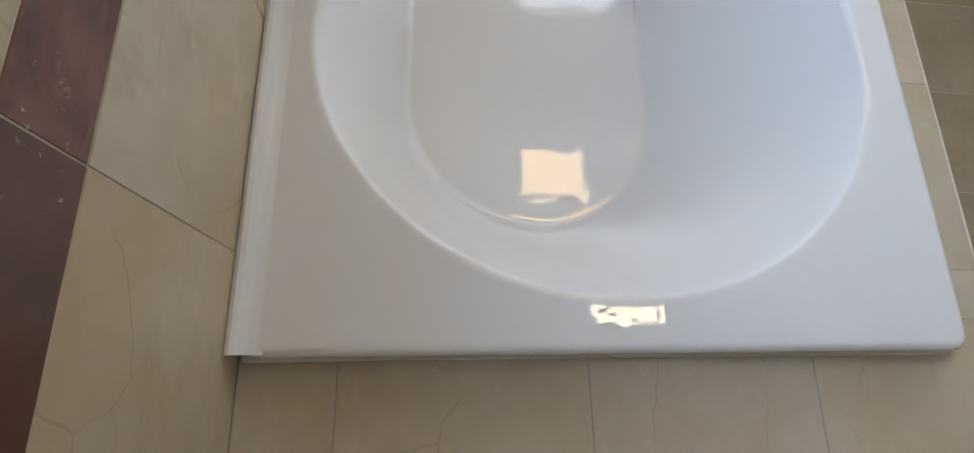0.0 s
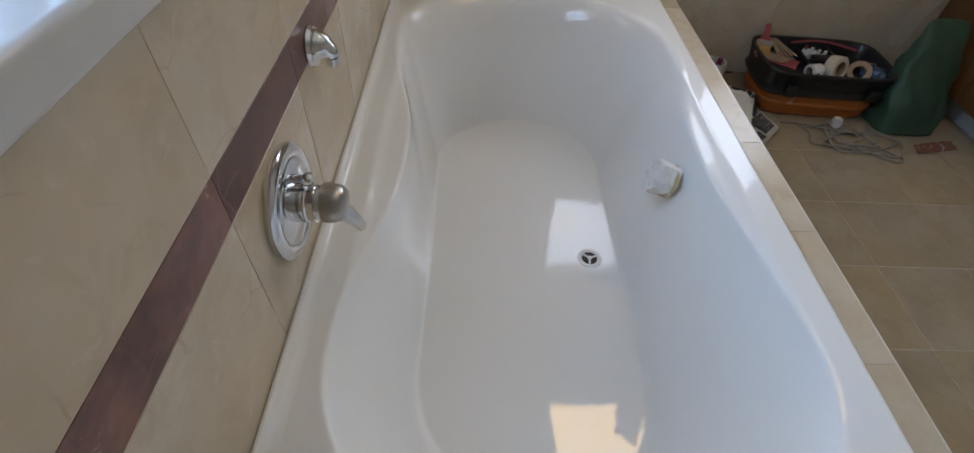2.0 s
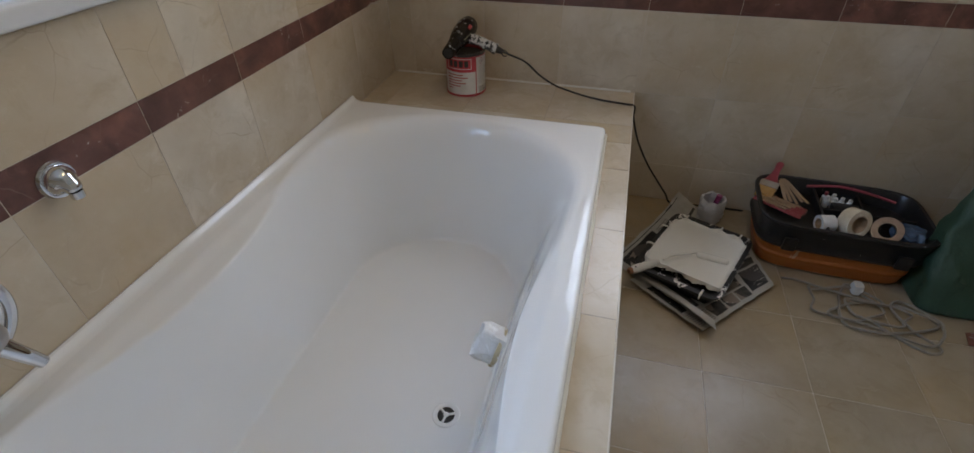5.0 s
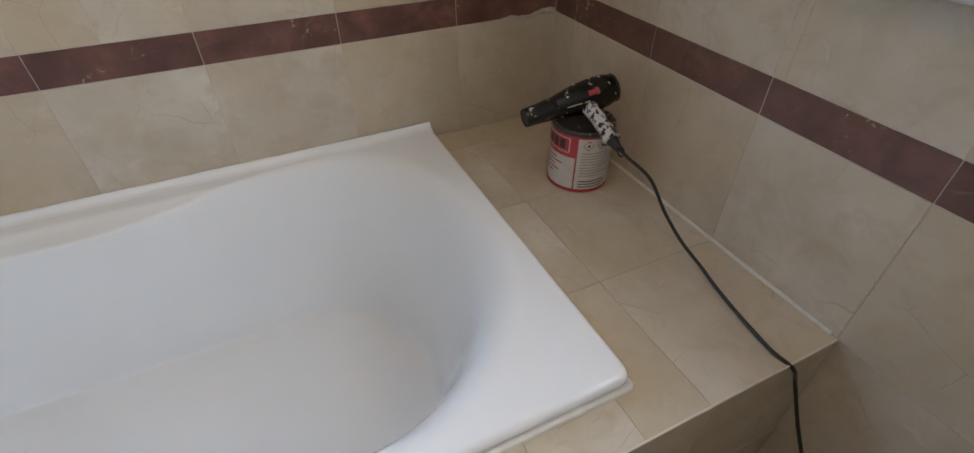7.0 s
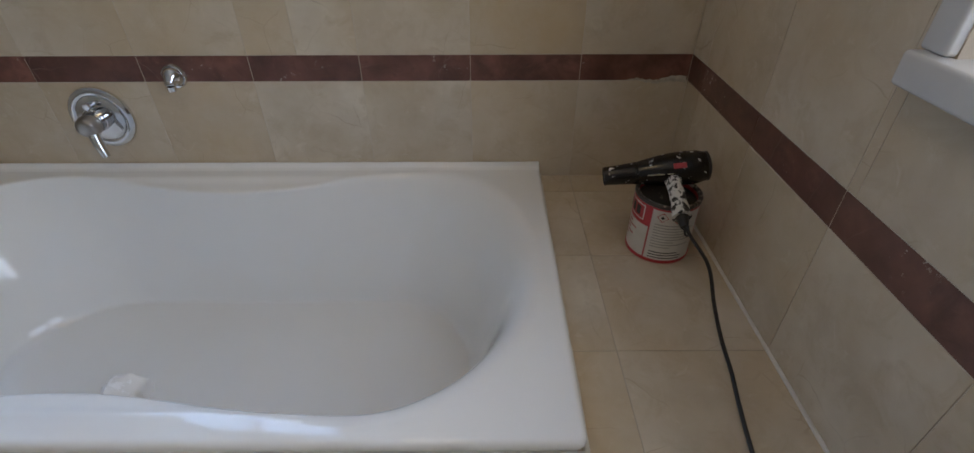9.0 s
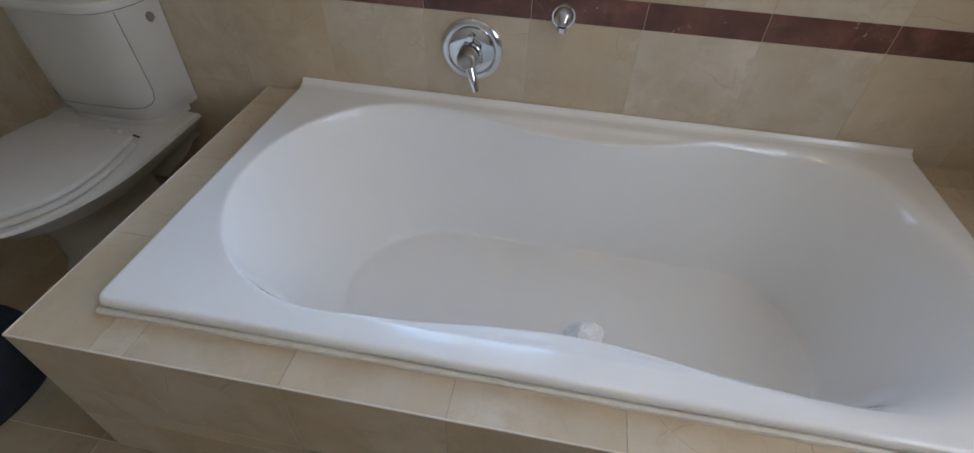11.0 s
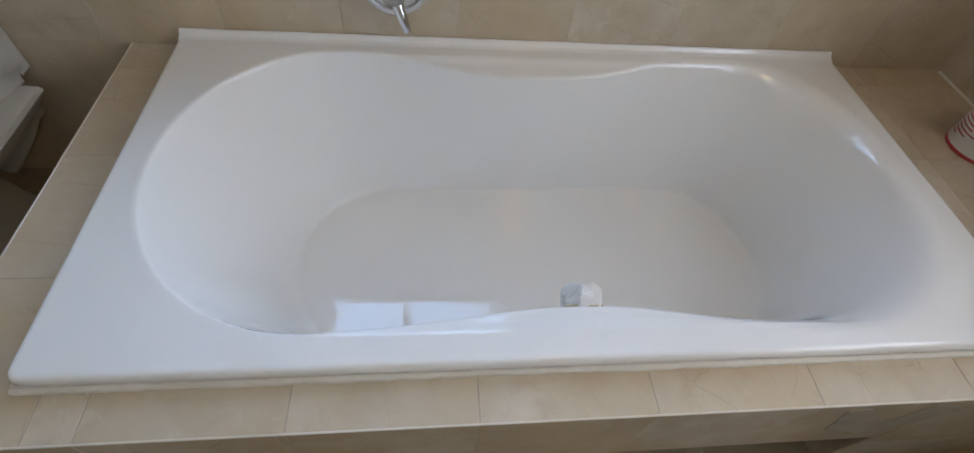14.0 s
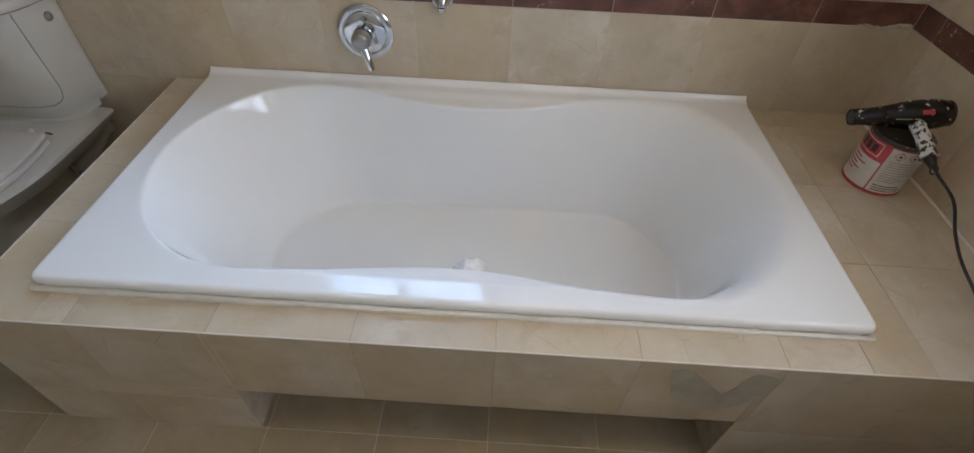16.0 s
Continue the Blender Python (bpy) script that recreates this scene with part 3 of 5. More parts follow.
spout = thing("bath_spout", (0, -1.412, 0.818), "short chrome bath spout fixed through the border band", "bath spout")
part("rosette", lathe(B(), [(0.033, 0.0), (0.034, 0.004), (0.031, 0.010)], 40, RX), CHROME, spout)
bm = B()
sp = spline([(0.004, 0, 0.0), (0.013, 0, 0.0), (0.023, 0, -0.003), (0.031, 0, -0.009), (0.033, 0, -0.016)], 6)
tube(bm, sp, [0.027, 0.0272, 0.0274, 0.0275, 0.0275, 0.0273, 0.027, 0.0265, 0.026, 0.025, 0.024, 0.023, 0.022, 0.0205, 0.019, 0.0178, 0.0168, 0.016, 0.0155, 0.015, 0.0146, 0.0143, 0.014, 0.0138, 0.0135][:len(sp)], 24)
part("nozzle_body", bm, CHROME, spout)
part("aerator", lathe(B(), [(0.0110, -0.031), (0.0115, -0.028), (0.0115, -0.018)], 24, Matrix.Translation((0.033, 0, 0))), CHROME, spout)

# ---- paint can, hair dryer and cord on the platform ----
CAN = (0.356, -0.128, 0.5)
TIN_RED = plain("red_tin_print", (0.42, 0.035, 0.045), (0.50, 0.05, 0.06), 0.32, scale=20)
TIN = plain("bare_tin", (0.38, 0.36, 0.34), (0.52, 0.50, 0.47), 0.3, 0.9, 30)
LABEL_WHITE = plain("white_print", (0.62, 0.60, 0.57), (0.70, 0.68, 0.65), 0.4, scale=24)
INK = plain("grey_ink", (0.33, 0.32, 0.31), (0.42, 0.41, 0.39), 0.5, scale=90)
INK_DARK = plain("black_ink", (0.02, 0.02, 0.02), (0.04, 0.035, 0.035), 0.45)
INK_RED = plain("red_ink", (0.38, 0.05, 0.05), (0.46, 0.07, 0.07), 0.45)
can = thing("paint_can", CAN, "open red and white tin of filler with smeared rim", "paint can")
R, H = 0.0745, 0.160
part("body", lathe(B(), [(0.0715, 0.002), (R, 0.006), (R, H - 0.004), (0.0715, H), (0.070, H - 0.006), (0.0695, 0.115)], 56), TIN_RED, can)
part("rim", lathe(B(), [(0.0725, H - 0.010), (0.0765, H - 0.006), (0.0765, H + 0.001), (0.0745, H + 0.003), (0.067, H + 0.001), (0.0665, H - 0.004)], 56, closed=True), splashed("smeared_rim", (0.05, 0.045, 0.042), (0.34, 0.30, 0.27), 0.56, 0.4, 70), can, "rim smeared with dark filler")
part("base_rim", lathe(B(), [(0.0735, 0.0), (0.0762, 0.002), (0.0762, 0.007), (0.0748, 0.009)], 56), TIN_RED, can)
bm = lathe(B(), [(0.0665, H - 0.030), (0.066, H - 0.014), (0.045, H - 0.010), (0.012, H - 0.012)], 40)
part("dried_filler", bm, splashed("dried_filler", (0.02, 0.02, 0.02), (0.2, 0.18, 0.16), 0.62, 0.45), can, "dark dried filler inside")


def wrap(a0, a1, z0, z1, r=R, n=10):
    """A patch on the can's side between two angles (degrees) and heights."""
    return sheet(B(), n, 1, lambda u, v: (r * math.cos(radians(a0 + (a1 - a0) * u)), r * math.sin(radians(a0 + (a1 - a0) * u)), z0 + (z1 - z0) * v))


front = -90      # the way the name panel faces
lab = part("label", wrap(front - 58, front + 46, 0.010, 0.096, R + 0.0004, 24), LABEL_WHITE, can, "white printed panel")
info = part("label", wrap(front + 49, front + 142, 0.010, 0.148, R + 0.0004, 24), LABEL_WHITE, can, "white panel of small print")
part("outline", wrap(front - 42, front + 34, 0.107, 0.146, R + 0.0004, 20), LABEL_WHITE, can, "white outline of the name panel")
part("name_panel", wrap(front - 40, front + 32, 0.1095, 0.1435, R + 0.0008, 20), TIN_RED, can)
for k in range(4):
    a = front - 33 + 15.5 * k
    part("name_bar", wrap(a, a + 11, 0.115, 0.139, R + 0.0012, 5), INK_DARK, can, "dark block of the name")
for k in range(7):
    z = 0.087 - 0.0105 * k
    w = (52, 66, 48, 60, 44, 20, 0)[k]
    if w:
        part("text_bar", wrap(front - 44, front - 44 + w, z - 0.0038, z, R + 0.0008, 8), INK_RED, lab)
for k in range(13):
    z = 0.112 - 0.0078 * k
    w = (60, 72, 70, 74, 66, 72, 40, 70, 34, 0, 52, 60, 58)[k]
    if w:
        part("text_bar", wrap(front + 56, front + 56 + w, z - 0.0028, z, R + 0.0008, 8), INK_DARK if k > 9 else INK, info)
for a in (front + 68, front + 94):
    for s, m in ((0.0135, INK_RED), (0.0105, LABEL_WHITE), (0.0045, INK_DARK)):
        rr = R + 0.0008 + (0.0004 if s < 0.012 else 0) + (0.0004 if s < 0.005 else 0)
        bm = B()
        q = [bm.verts.new((rr * math.cos(radians(a) + dx / R), rr * math.sin(radians(a) + dx / R), 0.131 + dz)) for dx, dz in ((-s, 0), (0, -s), (s, 0), (0, s))]
        bm.faces.new(q)
        part("hazard_diamond", bm, m, info, smooth=False)

BLACK = splashed("splashed_black_plastic", (0.011, 0.010, 0.011), (0.66, 0.65, 0.62), 0.62, 0.22, 46)
GRIP = splashed("caked_black_plastic", (0.02, 0.02, 0.02), (0.68, 0.67, 0.64), 0.485, 0.5, 62)
CORD = plain("black_rubber_cord", (0.012, 0.012, 0.012), (0.022, 0.021, 0.02), 0.45, scale=60)
NZ_, TL_, HD_ = Vector((0.340, -0.283, 0.691)), Vector((0.352, -0.058, 0.725)), Vector((0.492, -0.140, 0.668))
dryer = thing("hair_dryer", (0, 0, 0), "black hair dryer splashed with white paint lying on a tin", "hair dryer")
ax = (TL_ - NZ_).normalized()
place = Matrix.Translation(NZ_) @ ax.to_track_quat("Z", "Y").to_matrix().to_4x4()
Ln = (TL_ - NZ_).length
part("barrel", lathe(B(), [(0.0225, 0.068), (0.0265, 0.080), (0.0315, 0.105), (0.0365, 0.135), (0.0385, 0.160), (0.0390, 0.185), (0.0380, 0.208), (0.0355, Ln - 0.012), (0.033, Ln)], 40, place), BLACK, dryer)
part("nozzle", lathe(B(), [(0.0185, 0.004), (0.0205, 0.0), (0.0215, 0.002), (0.0225, 0.030), (0.0250, 0.064), (0.0262, 0.074), (0.0240, 0.078)], 36, place), BLACK, dryer, "black air nozzle")
part("nozzle_mouth", lathe(B(), [(0.0182, 0.003), (0.0182, 0.005)], 30, place), DARK, dryer)
part("rear_grille", lathe(B(), [(0.0335, Ln - 0.002), (0.0335, Ln + 0.004), (0.028, Ln + 0.007), (0.012, Ln + 0.008)], 32, place), DARK, dryer)
root = NZ_ + ax * 0.150
bm = B()
gp = spline([root + Vector((0.012, 0, -0.008)), root + (HD_ - root) * 0.45 + Vector((0, 0, 0.004)), HD_ - (HD_ - root) * 0.08], 8)
tube(bm, gp, [0.0205 - 0.004 * math.sin(math.pi * i / (len(gp) - 1)) for i in range(len(gp))], 18)
for v in bm.verts:
    v.co += Vector([0.0022 * noise.noise(v.co * 85 + Vector((k * 7, 0, 0))) for k in range(3)])
part("handle", bm, GRIP, dryer, "handle caked with dried white paint")
bm = B()
tube(bm, [HD_ - (HD_ - root) * 0.10, HD_ + (HD_ - root) * 0.10], [0.0145, 0.0085], 14)
part("strain_relief", bm, CORD, dryer)


def on_barrel(z0, z1, a, w, r0, r1):
    bm = B()
    q = []
    for z, r in ((z0, r0), (z1, r1)):
        for s in (-1, 1):
            t = radians(a) + s * w / r
            q.append(bm.verts.new(place @ Vector((r * math.cos(t), r * math.sin(t), z))))
    bm.faces.new((q[0], q[1], q[3], q[2]))
    return bm


def barrel_side(v):
    d = place.to_3x3().inverted() @ Vector(v)
    return math.degrees(math.atan2(d.y, d.x))


part("badge", on_barrel(0.150, 0.178, barrel_side((0.75, 0, 0.65)), 0.006, 0.0385, 0.0396), TIN_RED, dryer, "small red badge")
part("trim_line", on_barrel(0.095, 0.150, barrel_side((0.9, 0, 0.25)), 0.0012, 0.0305, 0.0385), plain("pale_trim", (0.5, 0.48, 0.3), (0.6, 0.58, 0.4), 0.4), dryer)
e = HD_ + (HD_ - root) * 0.10
cord = spline([e - (HD_ - root) * 0.04, e + Vector((0.022, 0.010, -0.012)), Vector((0.584, -0.108, 0.622)), Vector((0.642, -0.106, 0.574)), Vector((0.702, -0.106, 0.541)), Vector((0.768, -0.107, 0.522)),
               Vector((0.820, -0.114, 0.513)), Vector((0.890, -0.124, 0.5075)), Vector((0.965, -0.133, 0.5060)), Vector((1.004, -0.118, 0.492)), Vector((1.010, -0.085, 0.430)), Vector((1.046, -0.060, 0.32)), Vector((1.100, -0.050, 0.22)), Vector((1.150, -0.048, 0.15)), Vector((1.195, -0.048, 0.09)), Vector((1.225, -0.045, FLOOR + 0.015)), Vector((1.29, -0.030, FLOOR + 0.0075)), Vector((1.42, -0.022, FLOOR + 0.0075)), Vector((1.52, -0.022, FLOOR + 0.0075))], 8)
part("power_cord", tube(B(), cord, 0.0038, 8), CORD, dryer, "black cord trailing to the floor")
loop = [e + Vector((0.004 + 0.010 * math.cos(a), 0.004, -0.006 + 0.011 * math.sin(a))) for a in [k * 0.4 for k in range(15)]]
part("hanging_loop", tube(B(), loop, 0.0022, 6), CORD, dryer)

# loose mortar where the border band meets the corner
bm = sheet(B(), 30, 6, lambda u, v: (0.0006 + 0.0035 * math.sin(math.pi * v) * (0.6 + 0.4 * noise.noise((u * 9, v * 3, 1))), -0.005 - 0.165 * u, 0.7985 + 0.004 * math.sin(u * 9) + (0.016 * (1 - u) + 0.003) * (v - 0.3) + 0.004 * noise.noise((u * 14, 0, 2))))
tagged(part("mortar_smear", bm, plain("rough_mortar", (0.40, 0.36, 0.30), (0.55, 0.50, 0.42), 0.9, scale=60, bump=0.5)), "rough mortar smear under the border band", "mortar", kind="structure")


# old mortar repair on the platform's front, with a clean wedge of tile in it
def ragged(corners, seed, n=7):
    """A closed outline with uneven edges between corners (y, z)."""
    out = []
    for (ya, za), (yb, zb) in zip(corners, corners[1:] + corners[:1]):
        for k in range(n):
            f = k / n
            y, z = ya + (yb - ya) * f, za + (zb - za) * f
            out.append((y + 0.006 * noise.noise((y * 40, z * 40, seed)), z + 0.006 * noise.noise((y * 40, z * 40, seed + 5))))
    return out


bm = B()
bm.faces.new([bm.verts.new((DX + 0.0012, y, min(z, 0.494))) for y, z in ragged([(-0.832, 0.470), (-0.800, 0.345), (-0.690, 0.305), (-0.610, 0.365), (-0.598, 0.462), (-0.660, 0.480), (-0.694, 0.378), (-0.795, 0.478)], 3.0)])
bmesh.ops.triangulate(bm, faces=bm.faces[:])
bmesh.ops.solidify(bm, geom=bm.faces[:], thickness=0.001)
tagged(part("mortar_repair", bm, plain("grey_mortar_wash", (0.34, 0.295, 0.23), (0.44, 0.385, 0.30), 0.5, scale=22, bump=0.2), smooth=False), "greyish mortar wash smeared on the platform front", "mortar", kind="structure")


# ---- toilet beside the platform ----
def loft(bm, rows, seg=48, cap=(True, True)):
    """Rings of superellipses: (cx, cy, z, half x, half y, power)."""
    rings = []
    for cx, cy, z, hx, hy, p in rows:
        ring = []
        for i in range(seg):
            a = 2 * math.pi * i / seg
            c, s = math.cos(a), math.sin(a)
            ring.append(bm.verts.new((cx + hx * math.copysign(abs(c) ** (2 / p), c), cy + hy * math.copysign(abs(s) ** (2 / p), s), z)))
        rings.append(ring)
    for a, b in zip(rings, rings[1:]):
        for i in range(seg):
            j = (i + 1) % seg
            bm.faces.new((a[i], a[j], b[j], b[i]))
    if cap[0]:
        bm.faces.new(rings[0][::-1])
    if cap[1]:
        bm.faces.new(rings[-1])
    return bm


def egg(x0, x1, w, z0, z1, back, r=0.006, seg=40):
    """A seat or lid outline, square at the back and round in front, extruded with soft edges."""
    bm = B()

    def outline(s):
        pts = []
        n = seg
        xm = x0 + (x1 - x0) * 0.44
        for i in range(n + 1):
            a = -math.pi / 2 + math.pi * i / n
            pts.append((xm + (x1 - xm) * math.cos(a), w * math.sin(a)))
        for k in range(1, 8):
            f = k / 8
            pts.append((xm + (x0 - xm) * f, w + (back - w) * f * f))
        for k in range(0, 8):
            f = 1 - k / 8
            pts.append((xm + (x0 - xm) * f, -(w + (back - w) * f * f)))
        cx = (x0 + x1) / 2
        return [(cx + (x - cx) * (1 - s / ((x1 - x0) / 2)), y * (1 - s / w)) for x, y in pts]
    rings = []
    for s, z in ((r * 0.6, z0), (0.0, z0 + r * 0.6), (0.0, z1 - r), (r * 0.3, z1 - r * 0.3), (r, z1)):
        rings.append([bm.verts.new((x, y, z)) for x, y in outline(s)])
    for a, b in zip(rings, rings[1:]):
        for i in range(len(a)):
            j = (i + 1) % len(a)
            bm.faces.new((a[i], a[j], b[j], b[i]))
    bm.faces.new(rings[0][::-1])
    bm.faces.new(rings[-1])
    return bm


TY = -2.835
toilet = thing("toilet", (0, TY, FLOOR), "cream white close-coupled toilet with its lid closed", "toilet")
part("pedestal", loft(B(), [(0.33, 0, 0.0, 0.215, 0.125, 3), (0.33, 0, 0.018, 0.21, 0.12, 3), (0.33, 0, 0.06, 0.195, 0.105, 2.6), (0.34, 0, 0.16, 0.19, 0.10, 2.4), (0.36, 0, 0.24, 0.21, 0.115, 2.3), (0.38, 0, 0.30, 0.24, 0.145, 2.2), (0.39, 0, 0.33, 0.26, 0.165, 2.2)]), CERAMIC, toilet)
bm = egg(0.012, 0.742, 0.240, 0.293, 0.370, 0.236, 0.016)
for v in bm.verts:
    if v.co.z < 0.318:
        v.co.x = 0.36 + (v.co.x - 0.36) * 0.82
        v.co.y *= 0.88
part("bowl", bm, CERAMIC, toilet)
seat = part("seat", egg(0.262, 0.722, 0.200, 0.3725, 0.390, 0.172, 0.006), SEAT_PLASTIC, toilet)
part("lid", egg(0.256, 0.716, 0.195, 0.3925, 0.410, 0.165, 0.007), SEAT_PLASTIC, toilet)
for s in (-1, 1):
    bm = tube(B(), [(0.248, s * 0.075 - 0.02, 0.386), (0.248, s * 0.075 + 0.02, 0.386)], 0.011, 16)
    part("hinge", bm, SEAT_PLASTIC, toilet)
bm = tube(B(), [(0.268, 0.166, 0.400), (0.274, 0.188, 0.400)], 0.0032, 10)
part("buffer", bm, DARK, toilet, "small dark buffer")


def tank_ring(k, top):
    pts = []
    w, d = 0.226 - 0.008 * top, 0.192 + 0.012 * top
    for i in range(40):
        a = -1 + 2 * i / 39
        pts.append((0.012 + k + (d - 2 * k) * (1 - abs(a) ** 5) ** 0.55, a * (w - k)))
    return pts


def tank_loft(levels):
    bm = B()
    rings = []
    for k, z, top in levels:
        rings.append([bm.verts.new((x, y, z)) for x, y in tank_ring(k, top)])
    for a, b in zip(rings, rings[1:]):
        for i in range(40):
            j = (i + 1) % 40
            bm.faces.new((a[i], a[j], b[j], b[i]))
    bm.faces.new(rings[0][::-1])
    bm.faces.new(rings[-1])
    bmesh.ops.recalc_face_normals(bm, faces=bm.faces[:])
    return bm


part("cistern", tank_loft([(0.030, 0.371, 0), (0.030, 0.388, 0), (0.020, 0.400, 0), (0.0165, 0.418, 0), (0.012, 0.424, 0), (0.0105, 0.50, 0.2), (0.010, 0.60, 0.5), (0.010, 0.735, 1)]), CERAMIC, toilet)
part("back_plate", multi_box([(0.004, 0.045, -0.205, 0.205, 0.392, 0.735)]), CERAMIC, toilet)
part("cistern_lid", tank_loft([(0.004, 0.7365, 1), (-0.006, 0.742, 1), (-0.006, 0.757, 1), (0.0, 0.766, 1), (0.020, 0.771, 1)]), CERAMIC, toilet)


def tank_face(a, z):
    """A point on the cistern's curved front, a from -1 to 1 across it."""
    top = (z - 0.424) / 0.311
    return (0.0226 + (0.172 + 0.012 * top) * (1 - abs(a) ** 5) ** 0.55, a * (0.216 - 0.008 * top), z)


# thin grey tube whose colour stands for the shade in the panel's groove
line = [(0.86, 0.730 - 0.030 * k) for k in range(9)] + [(0.84, 0.462), (0.80, 0.449), (0.72, 0.442)]
line += [(0.72 - 0.12 * k, 0.442) for k in range(1, 12)] + [(-0.72, 0.442), (-0.80, 0.449), (-0.84, 0.462)] + [(-0.86, 0.490 + 0.030 * k) for k in range(9)]
part("panel_groove_shade", tube(B(), [tank_face(a, z) for a, z in line], 0.0016, 6), plain("groove_shade_grey", (0.24, 0.23, 0.20), (0.33, 0.315, 0.28), 0.6), toilet, "thin grey line drawn as the groove's shade round the cistern front")
bm = lathe(B(), [(0.014, -0.006), (0.015, 0.002), (0.0125, 0.005)], 24, Matrix.Translation((0.060, 0.203, 0.690)) @ Vector((0.35, 0.94, 0)).to_track_quat("Z", "Y").to_matrix().to_4x4())
part("flush_button", bm, SATIN, toilet, "round grey metal flush button")
bm = tube(B(), spline([(0.02, 0.14, 0.26), (0.06, 0.14, 0.26), (0.095, 0.125, 0.225), (0.15, 0.07, 0.16)], 5), 0.030, 16)
part("waste_pipe", bm, CERAMIC, toilet, "white waste pipe elbow")
bm = lathe(B(), [(0.052, 0.0), (0.054, 0.004), (0.054, 0.094), (0.051, 0.098), (0.021, 0.098), (0.020, 0.094), (0.020, 0.02)], 36)
tagged(part("toilet_roll", bm, plain("roll_paper", (0.68, 0.67, 0.65), (0.75, 0.74, 0.72), 0.9, scale=40, bump=0.2), loc=(0.105, -2.745, FLOOR + 0.7712)), "white paper roll standing on the cistern lid", "toilet roll")

NAVY = plain("dark_navy_cloth", (0.006, 0.010, 0.014), (0.014, 0.020, 0.026), 0.9, scale=30, bump=0.4, bscale=120)
bm = loft(B(), [(0.94, -2.93, FLOOR, 0.20, 0.27, 2.4), (0.94, -2.93, FLOOR + 0.03, 0.215, 0.285, 2.4), (0.94, -2.93, 0.13, 0.20, 0.27, 2.4), (0.94, -2.94, 0.22, 0.17, 0.24, 2.2), (0.95, -2.95, 0.27, 0.11, 0.16, 2), (0.95, -2.95, 0.285, 0.04, 0.06, 2)], 40)
bmesh.ops.subdivide_edges(bm, edges=bm.edges[:], cuts=1, use_grid_fill=True)
for v in bm.verts:
    if v.co.z > FLOOR + 0.01:
        v.co += Vector([0.022 * noise.noise(v.co * 8 + Vector((k * 9, 0, 0))) for k in range(2)] + [0.01 * noise.noise(v.co * 11)])
tagged(part("cloth_bag", bm, NAVY), "dark navy cloth bag slumped on the floor", "bag")

# ---- vanity in the corner ----
WOOD = Nodes("orange_brown_veneer", 0.38)
mp = WOOD.n.new("ShaderNodeMapping")
WOOD.l.new(WOOD.tc, mp.inputs[0])
mp.inputs["Scale"].default_value = (14, 14, 1.1)
grain = WOOD.noise(3.0, 6, 0.65, 0.8, mp.outputs[0])
WOOD.set("Base Color", WOOD.mix(WOOD.ramp(grain, 0.3, 0.72), (0.11, 0.045, 0.013), (0.18, 0.080, 0.027)))
WOOD.bump(grain, 0.06, 0.001)
WOOD = WOOD.mat
cab = thing("vanity_cabinet", (2.33, -0.012, FLOOR), "brown wood veneer vanity unit with steel handles", "cabinet", "vanity units")
part("carcass", multi_box([(0.018, 0.585, -0.350, 0.0, 0.10, 0.808)]), WOOD, cab, smooth=False)
bm = B()
box(bm, 0.0, 0.017, -0.348, -0.002, 0.104, 0.655, 0.002)
door = part("door", bm, WOOD, cab)
bm = B()
box(bm, 0.0, 0.017, -0.348, -0.002, 0.659, 0.806, 0.002)
drw = part("drawer_front", bm, WOOD, cab)
part("handle", tube(B(), spline([(0.0, -0.312, 0.555), (-0.026, -0.312, 0.545), (-0.032, -0.312, 0.50), (-0.026, -0.312, 0.455), (0.0, -0.312, 0.445)], 5), 0.0045, 10), SATIN, door, "bowed steel handle")
part("handle", tube(B(), spline([(0.0, -0.115, 0.745), (-0.024, -0.122, 0.745), (-0.030, -0.165, 0.745), (-0.024, -0.208, 0.745), (0.0, -0.215, 0.745)], 5), 0.0045, 10), SATIN, drw, "bowed steel handle")
part("plinth", multi_box([(0.085, 0.60, -0.350, 0.0, 0.0, 0.0995)]), plain("grey_plinth", (0.30, 0.31, 0.31), (0.38, 0.39, 0.39), 0.4), cab, "pale grey recessed plinth", smooth=False)
copy_thing(cab, pose(2.33, -0.3645, FLOOR))
bm = B()
box(bm, 2.300, XR - 0.003, -0.735, -0.003, FLOOR + 0.8095, FLOOR + 0.850, 0.006, 3)
tagged(part("vanity_worktop", bm, STONE_WHITE), "white stone worktop on the vanity units", "worktop")

# ---- work things on the floor ----
ORANGE = splashed("dusty_orange_plastic", (0.42, 0.115, 0.018), (0.50, 0.30, 0.18), 0.66, 0.4, 12)
BLACK_TRAY = splashed("paint_specked_black_plastic", (0.014, 0.014, 0.015), (0.6, 0.58, 0.55), 0.70, 0.35, 60)
tool = thing("tool_box", (1.765, -0.222, FLOOR), "orange and black plastic tool box with an open top tray", "tool box", rz=-3)
part("orange_base", loft(B(), [(0, -0.005, 0, 0.226, 0.128, 5), (0, -0.005, 0.012, 0.238, 0.141, 5), (0, -0.005, 0.045, 0.243, 0.146, 5), (0, -0.005, 0.052, 0.247, 0.150, 5), (0, -0.005, 0.062, 0.247, 0.150, 5), (0, -0.005, 0.068, 0.241, 0.144, 5), (0, -0.005, 0.102, 0.238, 0.141, 5)], 56), ORANGE, tool, "dusty orange base")
